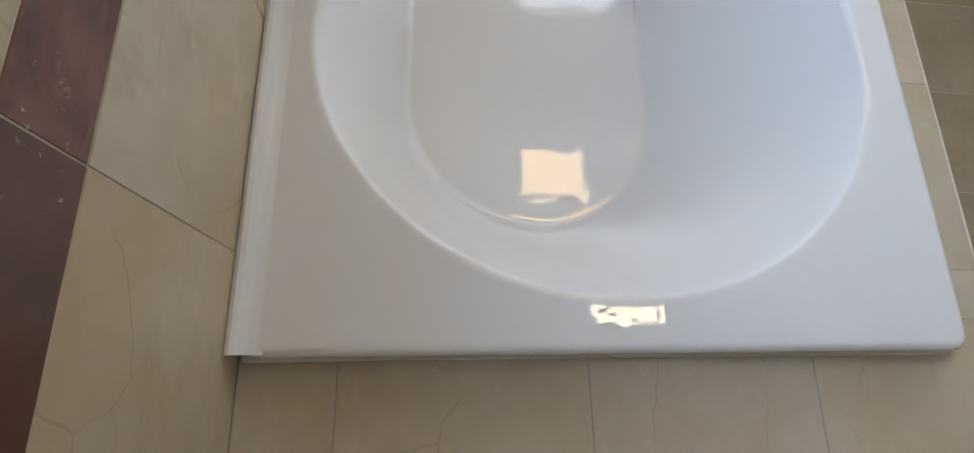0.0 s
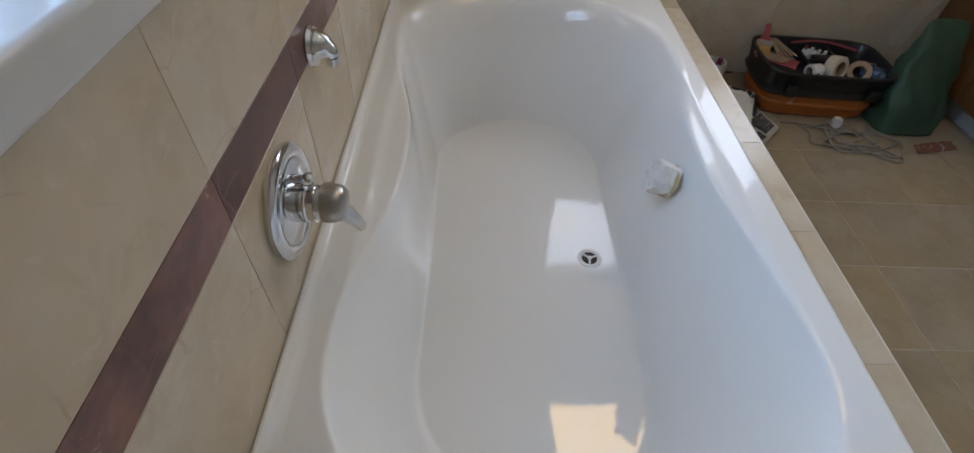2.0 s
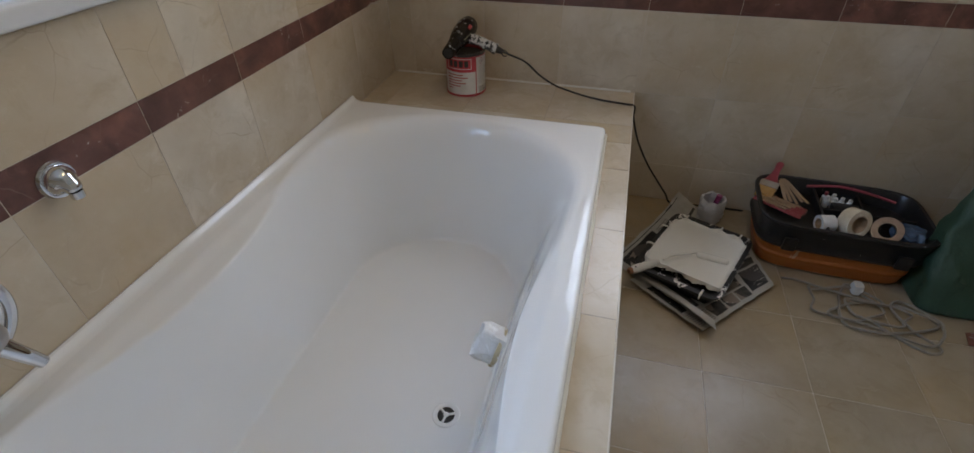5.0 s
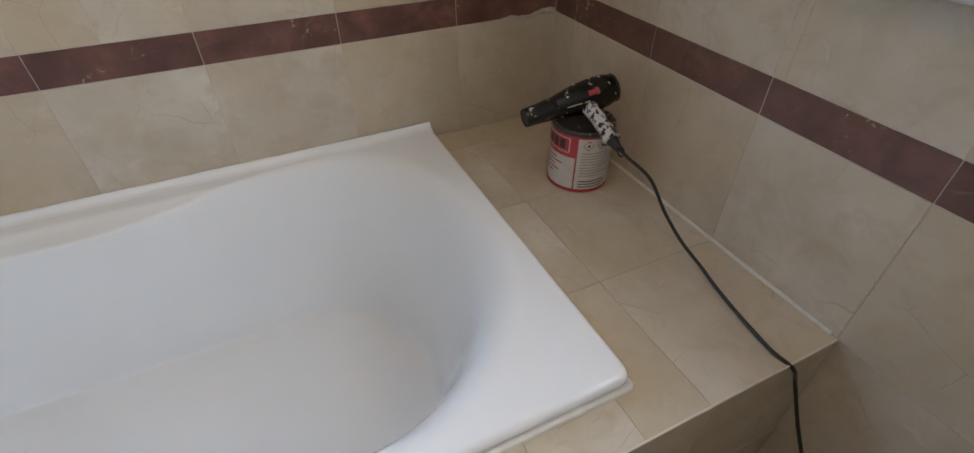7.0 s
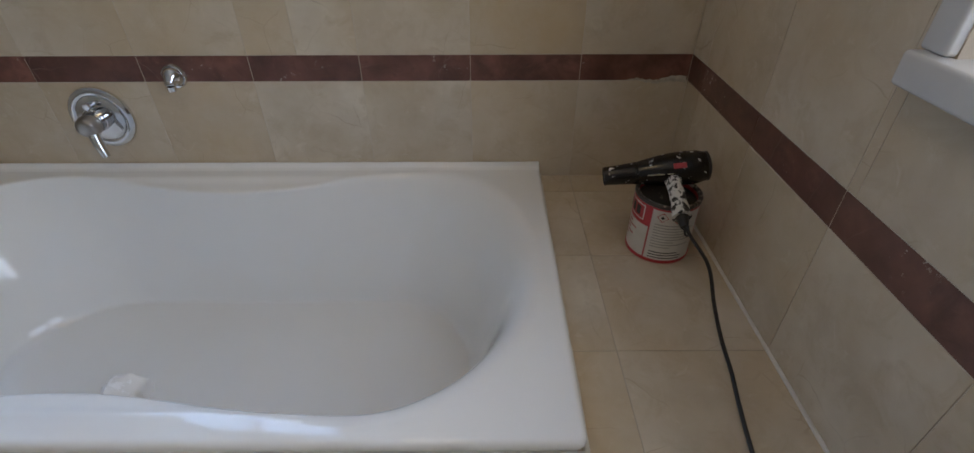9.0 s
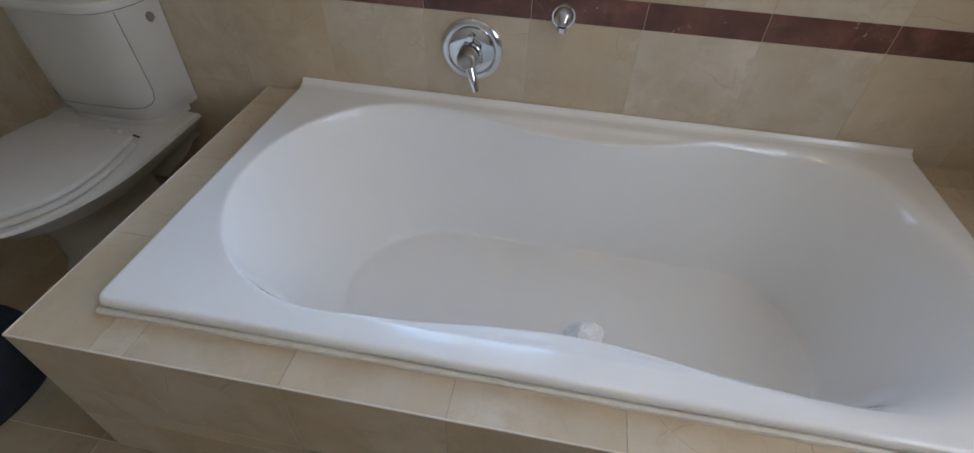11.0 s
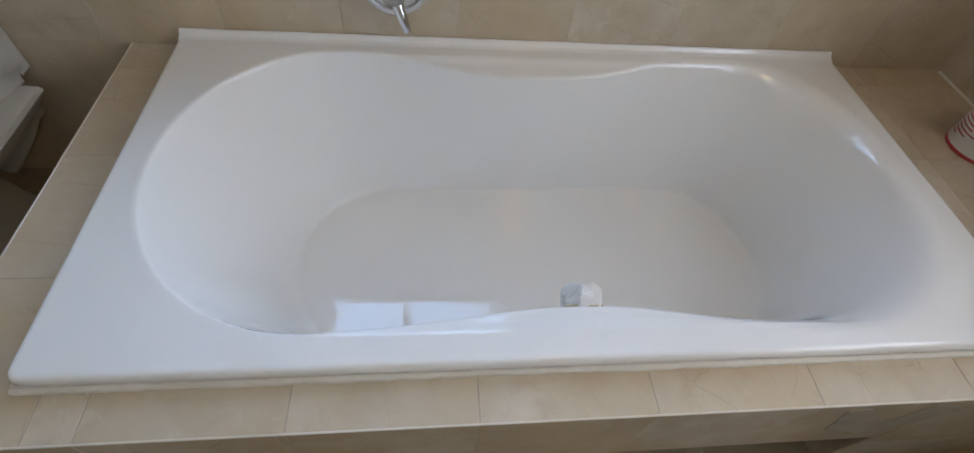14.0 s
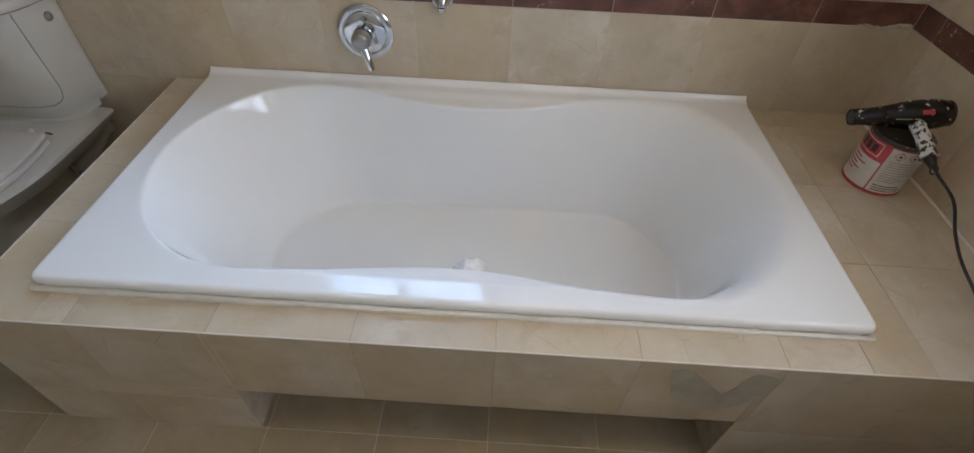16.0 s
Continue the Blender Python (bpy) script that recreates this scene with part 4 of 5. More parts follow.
bm = loft(B(), [(0, 0, 0.096, 0.235, 0.135, 5), (0, 0, 0.102, 0.262, 0.160, 5), (0, 0, 0.115, 0.268, 0.168, 5), (0, 0, 0.130, 0.262, 0.163, 5), (0, 0, 0.140, 0.262, 0.163, 5), (0, 0, 0.195, 0.272, 0.172, 5), (0, 0, 0.203, 0.276, 0.176, 5),
                (0, 0, 0.210, 0.274, 0.174, 5), (0, 0, 0.210, 0.262, 0.162, 5), (0, 0, 0.195, 0.256, 0.156, 5), (0, 0, 0.150, 0.246, 0.146, 5)], 56)
part("top_tray", bm, BLACK_TRAY, tool, "black tray specked with paint")
part("divider", multi_box([(-0.060, -0.052, -0.14, 0.14, 0.150, 0.188), (-0.052, 0.24, 0.000, 0.008, 0.150, 0.190), (0.085, 0.093, 0.008, 0.14, 0.150, 0.186)]), BLACK_TRAY, tool, smooth=False)
for s in (-1, 1):
    bm = B()
    box(bm, s * 0.17 - 0.022, s * 0.17 + 0.022, -0.190, -0.176, 0.115, 0.165, 0.005)
    part("latch", bm, BLACK_TRAY, tool)
TZ = FLOOR + 0.151


def in_box(x, y):
    a = radians(-3)
    return 1.765 + x * math.cos(a) - y * math.sin(a), -0.222 + x * math.sin(a) + y * math.cos(a)


CARD = plain("plain_wood", (0.36, 0.25, 0.155), (0.46, 0.335, 0.22), 0.7, scale=40)
PINK = plain("pink_red_plastic", (0.30, 0.045, 0.062), (0.37, 0.075, 0.09), 0.35)
AMBER = plain("amber_bristle", (0.40, 0.23, 0.07), (0.52, 0.33, 0.13), 0.8, scale=70, bump=0.5, bscale=200)
PAPER_TAPE = plain("cream_tape", (0.58, 0.49, 0.36), (0.68, 0.60, 0.47), 0.75, scale=50)
WHITE_PL = plain("white_plastic", (0.66, 0.65, 0.63), (0.74, 0.73, 0.71), 0.4)
BLUE = plain("faded_blue_cloth", (0.05, 0.09, 0.16), (0.09, 0.14, 0.22), 0.9, scale=30, bump=0.3)


def flat_brush(loc, rz, rx=0.0):
    o = thing("paint_brush", loc, "flat paint brush with a pink handle", "paint brush", rz=rz)
    o.rotation_euler = (radians(rx), 0, radians(rz))
    bm = B()
    box(bm, -0.030, 0.030, -0.085, -0.030, -0.006, 0.006, 0.003)
    part("bristle_block", bm, AMBER, o)
    bm = B()
    box(bm, -0.032, 0.032, -0.032, 0.000, -0.008, 0.008, 0.002)
    part("ferrule", bm, TIN, o)
    bm = loft(B(), [(0, 0, 0.0, 0.028, 0.008, 3), (0, 0, 0.03, 0.016, 0.0075, 3), (0, 0, 0.07, 0.011, 0.007, 2.5), (0, 0, 0.105, 0.014, 0.007, 2.5), (0, 0, 0.115, 0.009, 0.005, 2)], 20)
    bm.transform(Matrix.Rotation(radians(-90), 4, "X"))
    part("handle", bm, PINK, o, "pink plastic handle")
    return o


flat_brush((1.548, -0.118, FLOOR + 0.215), -24, 16)
o = thing("brush_packet", (1.575, -0.235, FLOOR + 0.186), "packet of paint brushes on a red card", "packet", rz=-35)
bm = B()
box(bm, -0.095, 0.075, -0.030, 0.030, 0.0, 0.003, 0.001)
part("card", bm, PINK, o)
for k in range(4):
    bm = B()
    box(bm, -0.08, 0.02 + 0.01 * k, -0.024 + 0.013 * k, -0.014 + 0.013 * k, 0.004, 0.010, 0.002)
    part("brush_handle", bm, CARD, o)
bm = sheet(B(), 16, 10, lambda u, v: (-0.09 + 0.17 * u, -0.034 + 0.068 * v, 0.012 + 0.010 * math.sin(math.pi * v) + 0.007 * noise.noise((u * 7, v * 5, 3))))
part("film", bm, glass("clear_film", 0.18, (0.92, 0.90, 0.86)), o, "crumpled clear film").visible_shadow = False
for k in range(5):
    x, y = 1.592 + 0.011 * k, -0.150 + 0.012 * (k % 2)
    bm = B()
    box(bm, -0.006, 0.006, -0.062, 0.062, -0.0012, 0.0012, 0.0008)
    s_ = tagged(part("stir_stick", bm, CARD, loc=(x, y, FLOOR + 0.198 + 0.002 * k)), "plain flat wooden stirring stick in the tray", "stick", "stirring sticks")
    s_.rotation_euler = (radians(12), radians(6 * (k % 3)), radians(4 + 7 * k))
for k in range(6):
    x, y = in_box(-0.020 + 0.024 * (k % 4), 0.085 + 0.026 * (k // 4) - 0.008 * (k % 2))
    b_ = thing("small_bottle", (x, y, TZ), "small white plastic bottle in the tool tray", "bottle", "small bottles")
    part("bottle", lathe(B(), [(0.0105, 0), (0.011, 0.003), (0.011, 0.028), (0.006, 0.034)], 18), WHITE_PL, b_)
    part("cap", lathe(B(), [(0.0065, 0.033), (0.0068, 0.035), (0.0068, 0.045), (0.006, 0.046)], 16), PINK if k == 4 else WHITE_PL, b_)


def tape_roll(x, y, z, r, w, m, rot, label):
    o = thing("tape_roll", (*in_box(x, y), z), label, "tape roll", "tape rolls")
    o.rotation_euler = [radians(a) for a in rot]
    part("tape", lathe(B(), [(r * 0.62, -w / 2), (r * 0.985, -w / 2), (r, -w / 2 + 0.001), (r, w / 2 - 0.001), (r * 0.985, w / 2), (r * 0.62, w / 2), (r * 0.62, -w / 2)], 36, closed=True), m, o)
    part("core", lathe(B(), [(r * 0.56, -w / 2), (r * 0.618, -w / 2), (r * 0.618, w / 2), (r * 0.56, w / 2), (r * 0.56, -w / 2)], 32, closed=True), CARD, o)


tape_roll(-0.056, -0.080, TZ + 0.030, 0.030, 0.048, WHITE_PL, (0, 90, 12), "roll of white tape lying on its side")
tape_roll(0.028, -0.072, TZ + 0.046, 0.050, 0.045, PAPER_TAPE, (72, 8, 24), "wide roll of printed cream masking tape")
tape_roll(0.130, -0.075, TZ + 0.036, 0.046, 0.024, plain("brown_tape", (0.30, 0.19, 0.12), (0.40, 0.27, 0.18), 0.6, scale=60), (50, -10, -18), "roll of brown tape leaning in the tray")
bm = bmesh.new()
bmesh.ops.create_icosphere(bm, subdivisions=4, radius=0.05)
for v in bm.verts:
    v.co = Vector((v.co.x * 1.1, v.co.y * 0.9, max(v.co.z * 0.55, -0.014))) + Vector([0.016 * noise.noise(v.co * 34 + Vector((k * 5, 1, 0))) for k in range(3)])
tagged(part("rag", bm, BLUE, loc=(*in_box(0.205, -0.055), TZ + 0.022)), "crumpled faded blue rag in the tool tray", "rag")
bm = tube(B(), spline([(*in_box(-0.09, 0.120), FLOOR + 0.205), (*in_box(0.02, 0.135), FLOOR + 0.213), (*in_box(0.12, 0.125), FLOOR + 0.206), (*in_box(0.20, 0.105), FLOOR + 0.196)], 5), 0.005, 10)
tagged(part("scraper_rod", bm, PINK), "thin red plastic rod along the tool tray", "rod")
bm = B()
box(bm, -0.045, 0.045, -0.03, 0.03, 0, 0.035, 0.006)
tagged(part("plastic_case", bm, BLACK_TRAY, loc=(*in_box(0.035, 0.040), TZ)), "small black plastic case in the tool tray", "case")

# the sack
GREEN = Nodes("green_woven_sack", 0.5)
gn = GREEN.noise(5, 5, 0.6)
GREEN.set("Base Color", GREEN.mix(GREEN.ramp(gn, 0.3, 0.7), (0.020, 0.055, 0.034), (0.036, 0.088, 0.056)))
GREEN.bump(GREEN.math("ADD", GREEN.noise(150, 2), GREEN.math("MULTIPLY", GREEN.noise(14, 4), 2.0)), 0.35, 0.004)
bm = loft(B(), [(2.120, -0.385, FLOOR, 0.116, 0.090, 5), (2.120, -0.385, FLOOR + 0.012, 0.124, 0.100, 5), (2.122, -0.378, 0.09, 0.122, 0.094, 4.5), (2.124, -0.365, 0.16, 0.120, 0.082, 4), (2.126, -0.345, 0.23, 0.116, 0.066, 4),
                (2.130, -0.325, 0.30, 0.108, 0.050, 4), (2.132, -0.306, 0.36, 0.098, 0.036, 4), (2.134, -0.292, 0.405, 0.086, 0.024, 4), (2.137, -0.282, 0.432, 0.074, 0.014, 4), (2.137, -0.276, 0.442, 0.066, 0.007, 4)], 64)
bmesh.ops.subdivide_edges(bm, edges=bm.edges[:], cuts=2, use_grid_fill=True)
for v in bm.verts:
    if v.co.z > FLOOR + 0.004:
        f = min(1, (v.co.z - FLOOR) / 0.1)
        v.co += f * Vector((0.010 * noise.noise(v.co * 13), 0.016 * noise.noise(v.co * 12 + Vector((3, 0, 0))), 0.006 * noise.noise(v.co * 15)))
        fold = noise.noise(Vector((v.co.x * 9 + v.co.z * 5, v.co.z * 3, 4)))
        v.co.y += f * (0.003 * math.sin(v.co.x * 64 + v.co.z * 30 + 3 * noise.noise(v.co * 6)) - 0.016 * (1 - min(1, abs(fold) * 7)))
tagged(part("green_sack", bm, GREEN.mat), "dark green woven plastic sack leaning by the tool box", "sack")

# newspaper under the paint tray
NEWS = plain("newsprint", (0.35, 0.335, 0.30), (0.43, 0.41, 0.37), 0.9, scale=18)
NEWS_INK = plain("newsprint_ink", (0.025, 0.028, 0.03), (0.09, 0.088, 0.085), 0.9, scale=60)
NEWS_GREY = plain("newsprint_text", (0.20, 0.195, 0.18), (0.28, 0.27, 0.25), 0.9, scale=120)


def photo(name, tones, scale):
    """Coarse printed picture: soft blocks of dark ink with paler patches between."""
    k = Nodes(name, 0.85)
    v = k.n.new("ShaderNodeTexVoronoi")
    v.inputs["Scale"].default_value = scale
    k.l.new(k.tc, v.inputs["Vector"])
    cell = k.n.new("ShaderNodeSeparateColor")
    k.l.new(v.outputs["Color"], cell.inputs[0])
    c = k.mix(k.ramp(k.noise(scale * 1.4, 4), 0.35, 0.65), tones[0], tones[1])
    c = k.mix(k.ramp(cell.outputs[0], 0.62, 0.70), c, tones[2])
    k.set("Base Color", c)
    return k.mat


PHOTO = photo("news_photograph", ((0.02, 0.021, 0.023), (0.085, 0.078, 0.07), (0.24, 0.20, 0.165)), 26)
PHOTO_DARK = photo("dark_news_photograph", ((0.012, 0.013, 0.016), (0.04, 0.04, 0.042), (0.075, 0.07, 0.066)), 14)


def newspaper(label, corners, seed, pictures, bars, curl=None):
    """A sheet between four corners on the floor, with printed pictures and rows of small print on it."""
    o = thing("newspaper", corners[0], label, "newspaper", "newspapers")
    p = [Vector(c) - Vector(corners[0]) for c in corners]

    def at(u, v, d=0.0):
        q = (p[0] * (1 - u) + p[1] * u) * (1 - v) + (p[3] * (1 - u) + p[2] * u) * v
        edge = max(abs(u - 0.5), abs(v - 0.5)) * 2
        q.z += d + 0.010 * max(0, edge - 0.6) * (1 + noise.noise((u * 6 + seed, v * 6, seed))) + 0.003 * (1 + noise.noise((u * 7, v * 7, seed)))
        if curl:
            q.z += curl(u, v)
        q.x += 0.004 * noise.noise((u * 8, v * 8, seed + 3.0)) * edge
        return q
    part("sheet", sheet(B(), 30, 24, at, -0.0012), NEWS, o)
    for u0, u1, v0, v1, m in pictures:
        part("picture", sheet(B(), 10, 8, lambda u, v: at(u0 + (u1 - u0) * u, v0 + (v1 - v0) * v, 0.0014)), m, o)
    for u0, u1, v0, v1, rows in bars:
        bm = B()
        for k in range(rows):
            a, b = v0 + (v1 - v0) * k / rows, v0 + (v1 - v0) * (k + 0.55) / rows
            sheet(bm, 6, 1, lambda u, v: at(u0 + (u1 - u0) * u * (0.6 if k == rows - 1 and rows > 3 else 1), a + (b - a) * v, 0.0014))
        part("text_block", bm, NEWS_INK if rows < 3 else NEWS_GREY, o)


newspaper("used newspaper sheet curling up against the tiled wall", ((1.005, -0.470, FLOOR + 0.001), (1.252, -0.022, FLOOR + 0.002), (1.372, -0.100, FLOOR + 0.001), (1.205, -0.640, FLOOR + 0.001)), 3,
          ((0.06, 0.52, 0.12, 0.42, PHOTO_DARK), (0.10, 0.20, 0.16, 0.30, PHOTO)),
          ((0.05, 0.95, 0.055, 0.085, 1), (0.78, 0.86, 0.03, 0.11, 1), (0.74, 0.97, 0.55, 0.70, 1), (0.56, 0.72, 0.16, 0.46, 7)),
          lambda u, v: 0.055 * max(0.0, u - 0.62) ** 1.5 * (1 - v) * 4)
newspaper("newspaper full of dark printed pictures under the tray", ((1.305, -0.757, FLOOR + 0.010), (1.560, -0.480, FLOOR + 0.010), (1.500, -0.245, FLOOR + 0.010), (1.074, -0.573, FLOOR + 0.010)), 8,
          ((0.24, 0.40, 0.06, 0.24, PHOTO), (0.42, 0.56, 0.06, 0.24, PHOTO), (0.58, 0.72, 0.07, 0.24, PHOTO), (0.26, 0.46, 0.27, 0.48, PHOTO), (0.48, 0.70, 0.27, 0.48, PHOTO),
           (0.75, 0.97, 0.10, 0.48, PHOTO_DARK), (0.03, 0.22, 0.30, 0.80, PHOTO_DARK), (0.76, 0.96, 0.52, 0.66, PHOTO)),
          ((0.03, 0.22, 0.05, 0.26, 8), (0.78, 0.96, 0.70, 0.80, 2)))
bm = B()
for k in range(5):
    sheet(bm, 12, 3, lambda u, v, k=k: (1.075 + 0.24 * u + 0.006 * k, -0.520 - 0.20 * u - 0.012 * k + 0.05 * v, FLOOR + 0.014 + 0.006 * k + 0.016 * (1 - v) * abs(math.sin(2 + 3 * u + k))))
tagged(part("newspaper_fold", bm, NEWS), "rumpled folded edge of an old newspaper", "newspaper", "newspapers")

# paint tray with white paint, and the brush left in it
WET = plain("wet_white_paint", (0.76, 0.75, 0.70), (0.80, 0.79, 0.75), 0.25, scale=5)
TRAY_BLACK = splashed("tray_black_plastic", (0.016, 0.017, 0.019), (0.74, 0.73, 0.69), 0.60, 0.4, 26)
tray = thing("paint_tray", (1.289, -0.438, FLOOR + 0.022), "black plastic paint tray full of white paint", "paint tray", rz=-114)
bm = B()
prof_t = [(0.165, 0.120, 0.0), (0.172, 0.127, 0.003), (0.184, 0.138, 0.050), (0.198, 0.148, 0.052), (0.199, 0.149, 0.048), (0.201, 0.150, 0.048), (0.200, 0.150, 0.056), (0.182, 0.136, 0.056), (0.170, 0.125, 0.010), (0.10, 0.08, 0.008)]
loft(bm, [(0, 0, z, a, b, 9) for a, b, z in prof_t], 72)
part("tray", bm, TRAY_BLACK, tray)


def pool(u, v):
    x, y = -0.178 + 0.306 * u, -0.132 + 0.264 * v
    e = 0.010 * noise.noise((x * 21, y * 21, 2)) + 0.006 * noise.noise((x * 60, y * 60, 4))
    ridge = 0.004 * math.exp(-(((x + 0.02) * 0.5 + (y - 0.02)) / 0.012) ** 2)
    z = 0.0455 + ridge + 0.002 * noise.noise((x * 14, y * 14, 1))
    if u == 1.0:
        x += 2.2 * e
        z -= 0.012
    elif u == 0.0 or v in (0.0, 1.0):
        z += 0.010 + e
        x *= 1.0 + 0.02
        y *= 1.0 + 0.02
    return (x, y, z)


part("white_paint", sheet(B(), 44, 34, pool), WET, tray, "thick white paint")
for k, (x, y, ln) in enumerate(((-0.186, -0.10, 0.03), (-0.188, 0.03, 0.02), (0.05, -0.142, 0.02), (-0.08, -0.142, 0.03), (0.186, 0.09, 0.035), (-0.186, 0.10, 0.03))):
    d = Vector((math.copysign(1, x), 0, 0)) if abs(x) > 0.16 else Vector((0, math.copysign(1, y), 0))
    p0 = Vector((x, y, 0.0575))
    part("paint_run", tube(B(), [p0 - d * 0.012, p0 + d * 0.008, p0 + d * 0.016 + Vector((0, 0, -0.004)), p0 + d * 0.019 + Vector((0, 0, -0.5 * ln))], [0.003, 0.0042, 0.0036, 0.0022], 8), WET, tray, "run of white paint over the rim")
rol = thing("paint_roller", (1.063, -0.603, 0.112), "small paint roller with a white smeared handle lying in the tray", "paint roller")
org = Vector((1.063, -0.603, 0.112))
a_, b_, c_ = Vector((0, 0, 0)), Vector((0.098, 0.073, 0.004)), Vector((0.222, 0.166, -0.004))
d_ = (b_ - a_).normalized()
bm = tube(B(), [a_ + d_ * k for k in (0.010, 0.016, 0.030, 0.055, 0.085, 0.105, 0.120)], [0.0115, 0.0140, 0.0150, 0.0142, 0.0150, 0.0135, 0.0085], 18)
for v in bm.verts:
    v.co += Vector([0.0012 * noise.noise(v.co * 90 + Vector((k * 7, 0, 0))) for k in range(3)])
part("handle", bm, splashed("smeared_handle", (0.68, 0.66, 0.62), (0.32, 0.2, 0.12), 0.72, 0.45), rol)
part("tip", tube(B(), [a_ - d_ * 0.002, a_, a_ + d_ * 0.0115], [0.0085, 0.0105, 0.0120], 18), plain("orange_brown_wood", (0.28, 0.11, 0.05), (0.36, 0.16, 0.08), 0.5), rol, "bare orange-brown end")
part("hole", lathe(B(), [(0.003, 0.0), (0.003, 0.0012)], 12, Matrix.Translation(a_ + d_ * 0.024 + Vector((0, -0.004, 0.0142)))), DARK, rol, "dark hanging hole")
part("frame_wire", tube(B(), spline([b_ + d_ * 0.018, b_ + d_ * 0.06 + Vector((0, 0, 0.006)), c_ - d_ * 0.02, c_ + Vector((0.010, 0.002, -0.004)), c_ + Vector((0.020, -0.004, -0.008))], 6), 0.0042, 10), WET, rol, "wire thick with white paint")
sl = [c_ + Vector((0.008 + 0.108 * f, -0.002 - 0.020 * f, -0.014)) for f in (0.0, 0.03, 0.08, 0.5, 0.92, 0.97, 1.0)]
bm = tube(B(), sl, [0.008, 0.0145, 0.0165, 0.0170, 0.0165, 0.0145, 0.008], 20)
for v in bm.verts:
    v.co += Vector([0.0016 * noise.noise(v.co * 120 + Vector((k * 5, 0, 0))) for k in range(3)])
part("roller_sleeve", bm, WET, rol, "roller sleeve soaked in white paint")

# crumpled cup with a pink brush end in it
FILM = plain("crumpled_white_film", (0.55, 0.54, 0.53), (0.68, 0.67, 0.66), 0.25, scale=20)
cup = thing("plastic_cup", (1.372, -0.118, FLOOR + 0.001), "crumpled whitish plastic cup with a pink tool in it", "cup")
bm = lathe(B(), [(0.036, 0.0), (0.040, 0.004), (0.046, 0.035), (0.050, 0.065), (0.050, 0.095), (0.044, 0.112), (0.038, 0.108), (0.042, 0.07), (0.035, 0.02)], 40)
bmesh.ops.subdivide_edges(bm, edges=[e2 for e2 in bm.edges if abs(e2.verts[0].co.z - e2.verts[1].co.z) > 0.02], cuts=3)
for v in bm.verts:
    if v.co.z > 0.006:
        v.co += Vector([0.008 * noise.noise(v.co * 52 + Vector((k * 9, 2, 0))) for k in range(3)])
part("cup", bm, FILM, cup)
part("pink_tool", tube(B(), [(0.0, 0.0, 0.02), (0.012, 0.004, 0.08), (0.020, 0.006, 0.122)], [0.008, 0.010, 0.012], 12), plain("magenta_plastic", (0.26, 0.03, 0.12), (0.34, 0.06, 0.17), 0.4), cup, "magenta handle end")

# coil of extension cord
BEIGE = plain("beige_cord", (0.21, 0.185, 0.15), (0.29, 0.26, 0.21), 0.6, scale=50)
rnd = random.Random(11)
pts = [(1.600, -0.400, 0)]
for k in range(42):
    a = k * 0.66
    pts.append((1.76 + 0.0045 * k + (0.07 + 0.09 * rnd.random()) * math.cos(a) * (1 + 0.5 * math.sin(k * 0.4)), -0.495 - 0.0015 * k + (0.035 + 0.075 * rnd.random()) * math.sin(a), 0.004 + 0.013 * rnd.random()))
pts += [(1.96, -0.585, 0), (2.01, -0.640, 0), (1.97, -0.665, 0), (1.90, -0.625, 0), (1.83, -0.560, 0.006)]
cable = thing("extension_cord", (0, 0, 0), "tangled beige extension cord on the floor", "cord")
part("cord", tube(B(), [(p.x, min(p.y, -0.415), FLOOR + 0.0045 + max(0, p.z)) for p in spline(pts, 7)], 0.0042, 8), BEIGE, cable)
bm = loft(B(), [(0, 0, 0, 0.014, 0.018, 3), (0, 0, 0.02, 0.018, 0.021, 3), (0, 0, 0.036, 0.015, 0.018, 3)], 24)
plug = part("plug", bm, WHITE_PL, cable, "white plug", loc=(1.83, -0.430, FLOOR + 0.004))

bm = sheet(B(), 14, 6, lambda u, v: (2.100 + 0.19 * u + 0.012 * v, -0.600 + 0.035 * u + 0.055 * v, FLOOR + 0.003 + 0.006 * math.sin(3 * u) * v), -0.0015)
tagged(part("sandpaper", bm, splashed("worn_sandpaper", (0.16, 0.06, 0.035), (0.30, 0.27, 0.24), 0.56, 0.85, 24)), "worn reddish-brown sandpaper sheet on the floor", "sandpaper")
bm = lathe(B(), [(0.028, 0.0), (0.034, 0.004), (0.036, 0.022), (0.034, 0.024), (0.031, 0.020), (0.029, 0.006)], 32)
tagged(part("tin_lid", bm, TIN, loc=(2.352, -0.215, FLOOR + 0.0005)), "small dull tin dish on the floor", "tin")
wc = spline([(2.385, -0.012, FLOOR + 0.855), (2.335, -0.012, FLOOR + 0.862), (2.296, -0.012, FLOOR + 0.835), (2.285, -0.012, 0.72), (2.288, -0.012, 0.60), (2.300, -0.016, 0.52), (2.280, -0.030, 0.42), (2.215, -0.060, 0.33), (2.19, -0.10, 0.22), (2.19, -0.14, 0.10), (2.19, -0.15, FLOOR + 0.004)], 6)
tagged(part("white_cable", tube(B(), wc, 0.0026, 8), plain("greyed_white_cable", (0.42, 0.41, 0.39), (0.50, 0.49, 0.47), 0.5)), "thin white cable hanging beside the vanity", "cable")

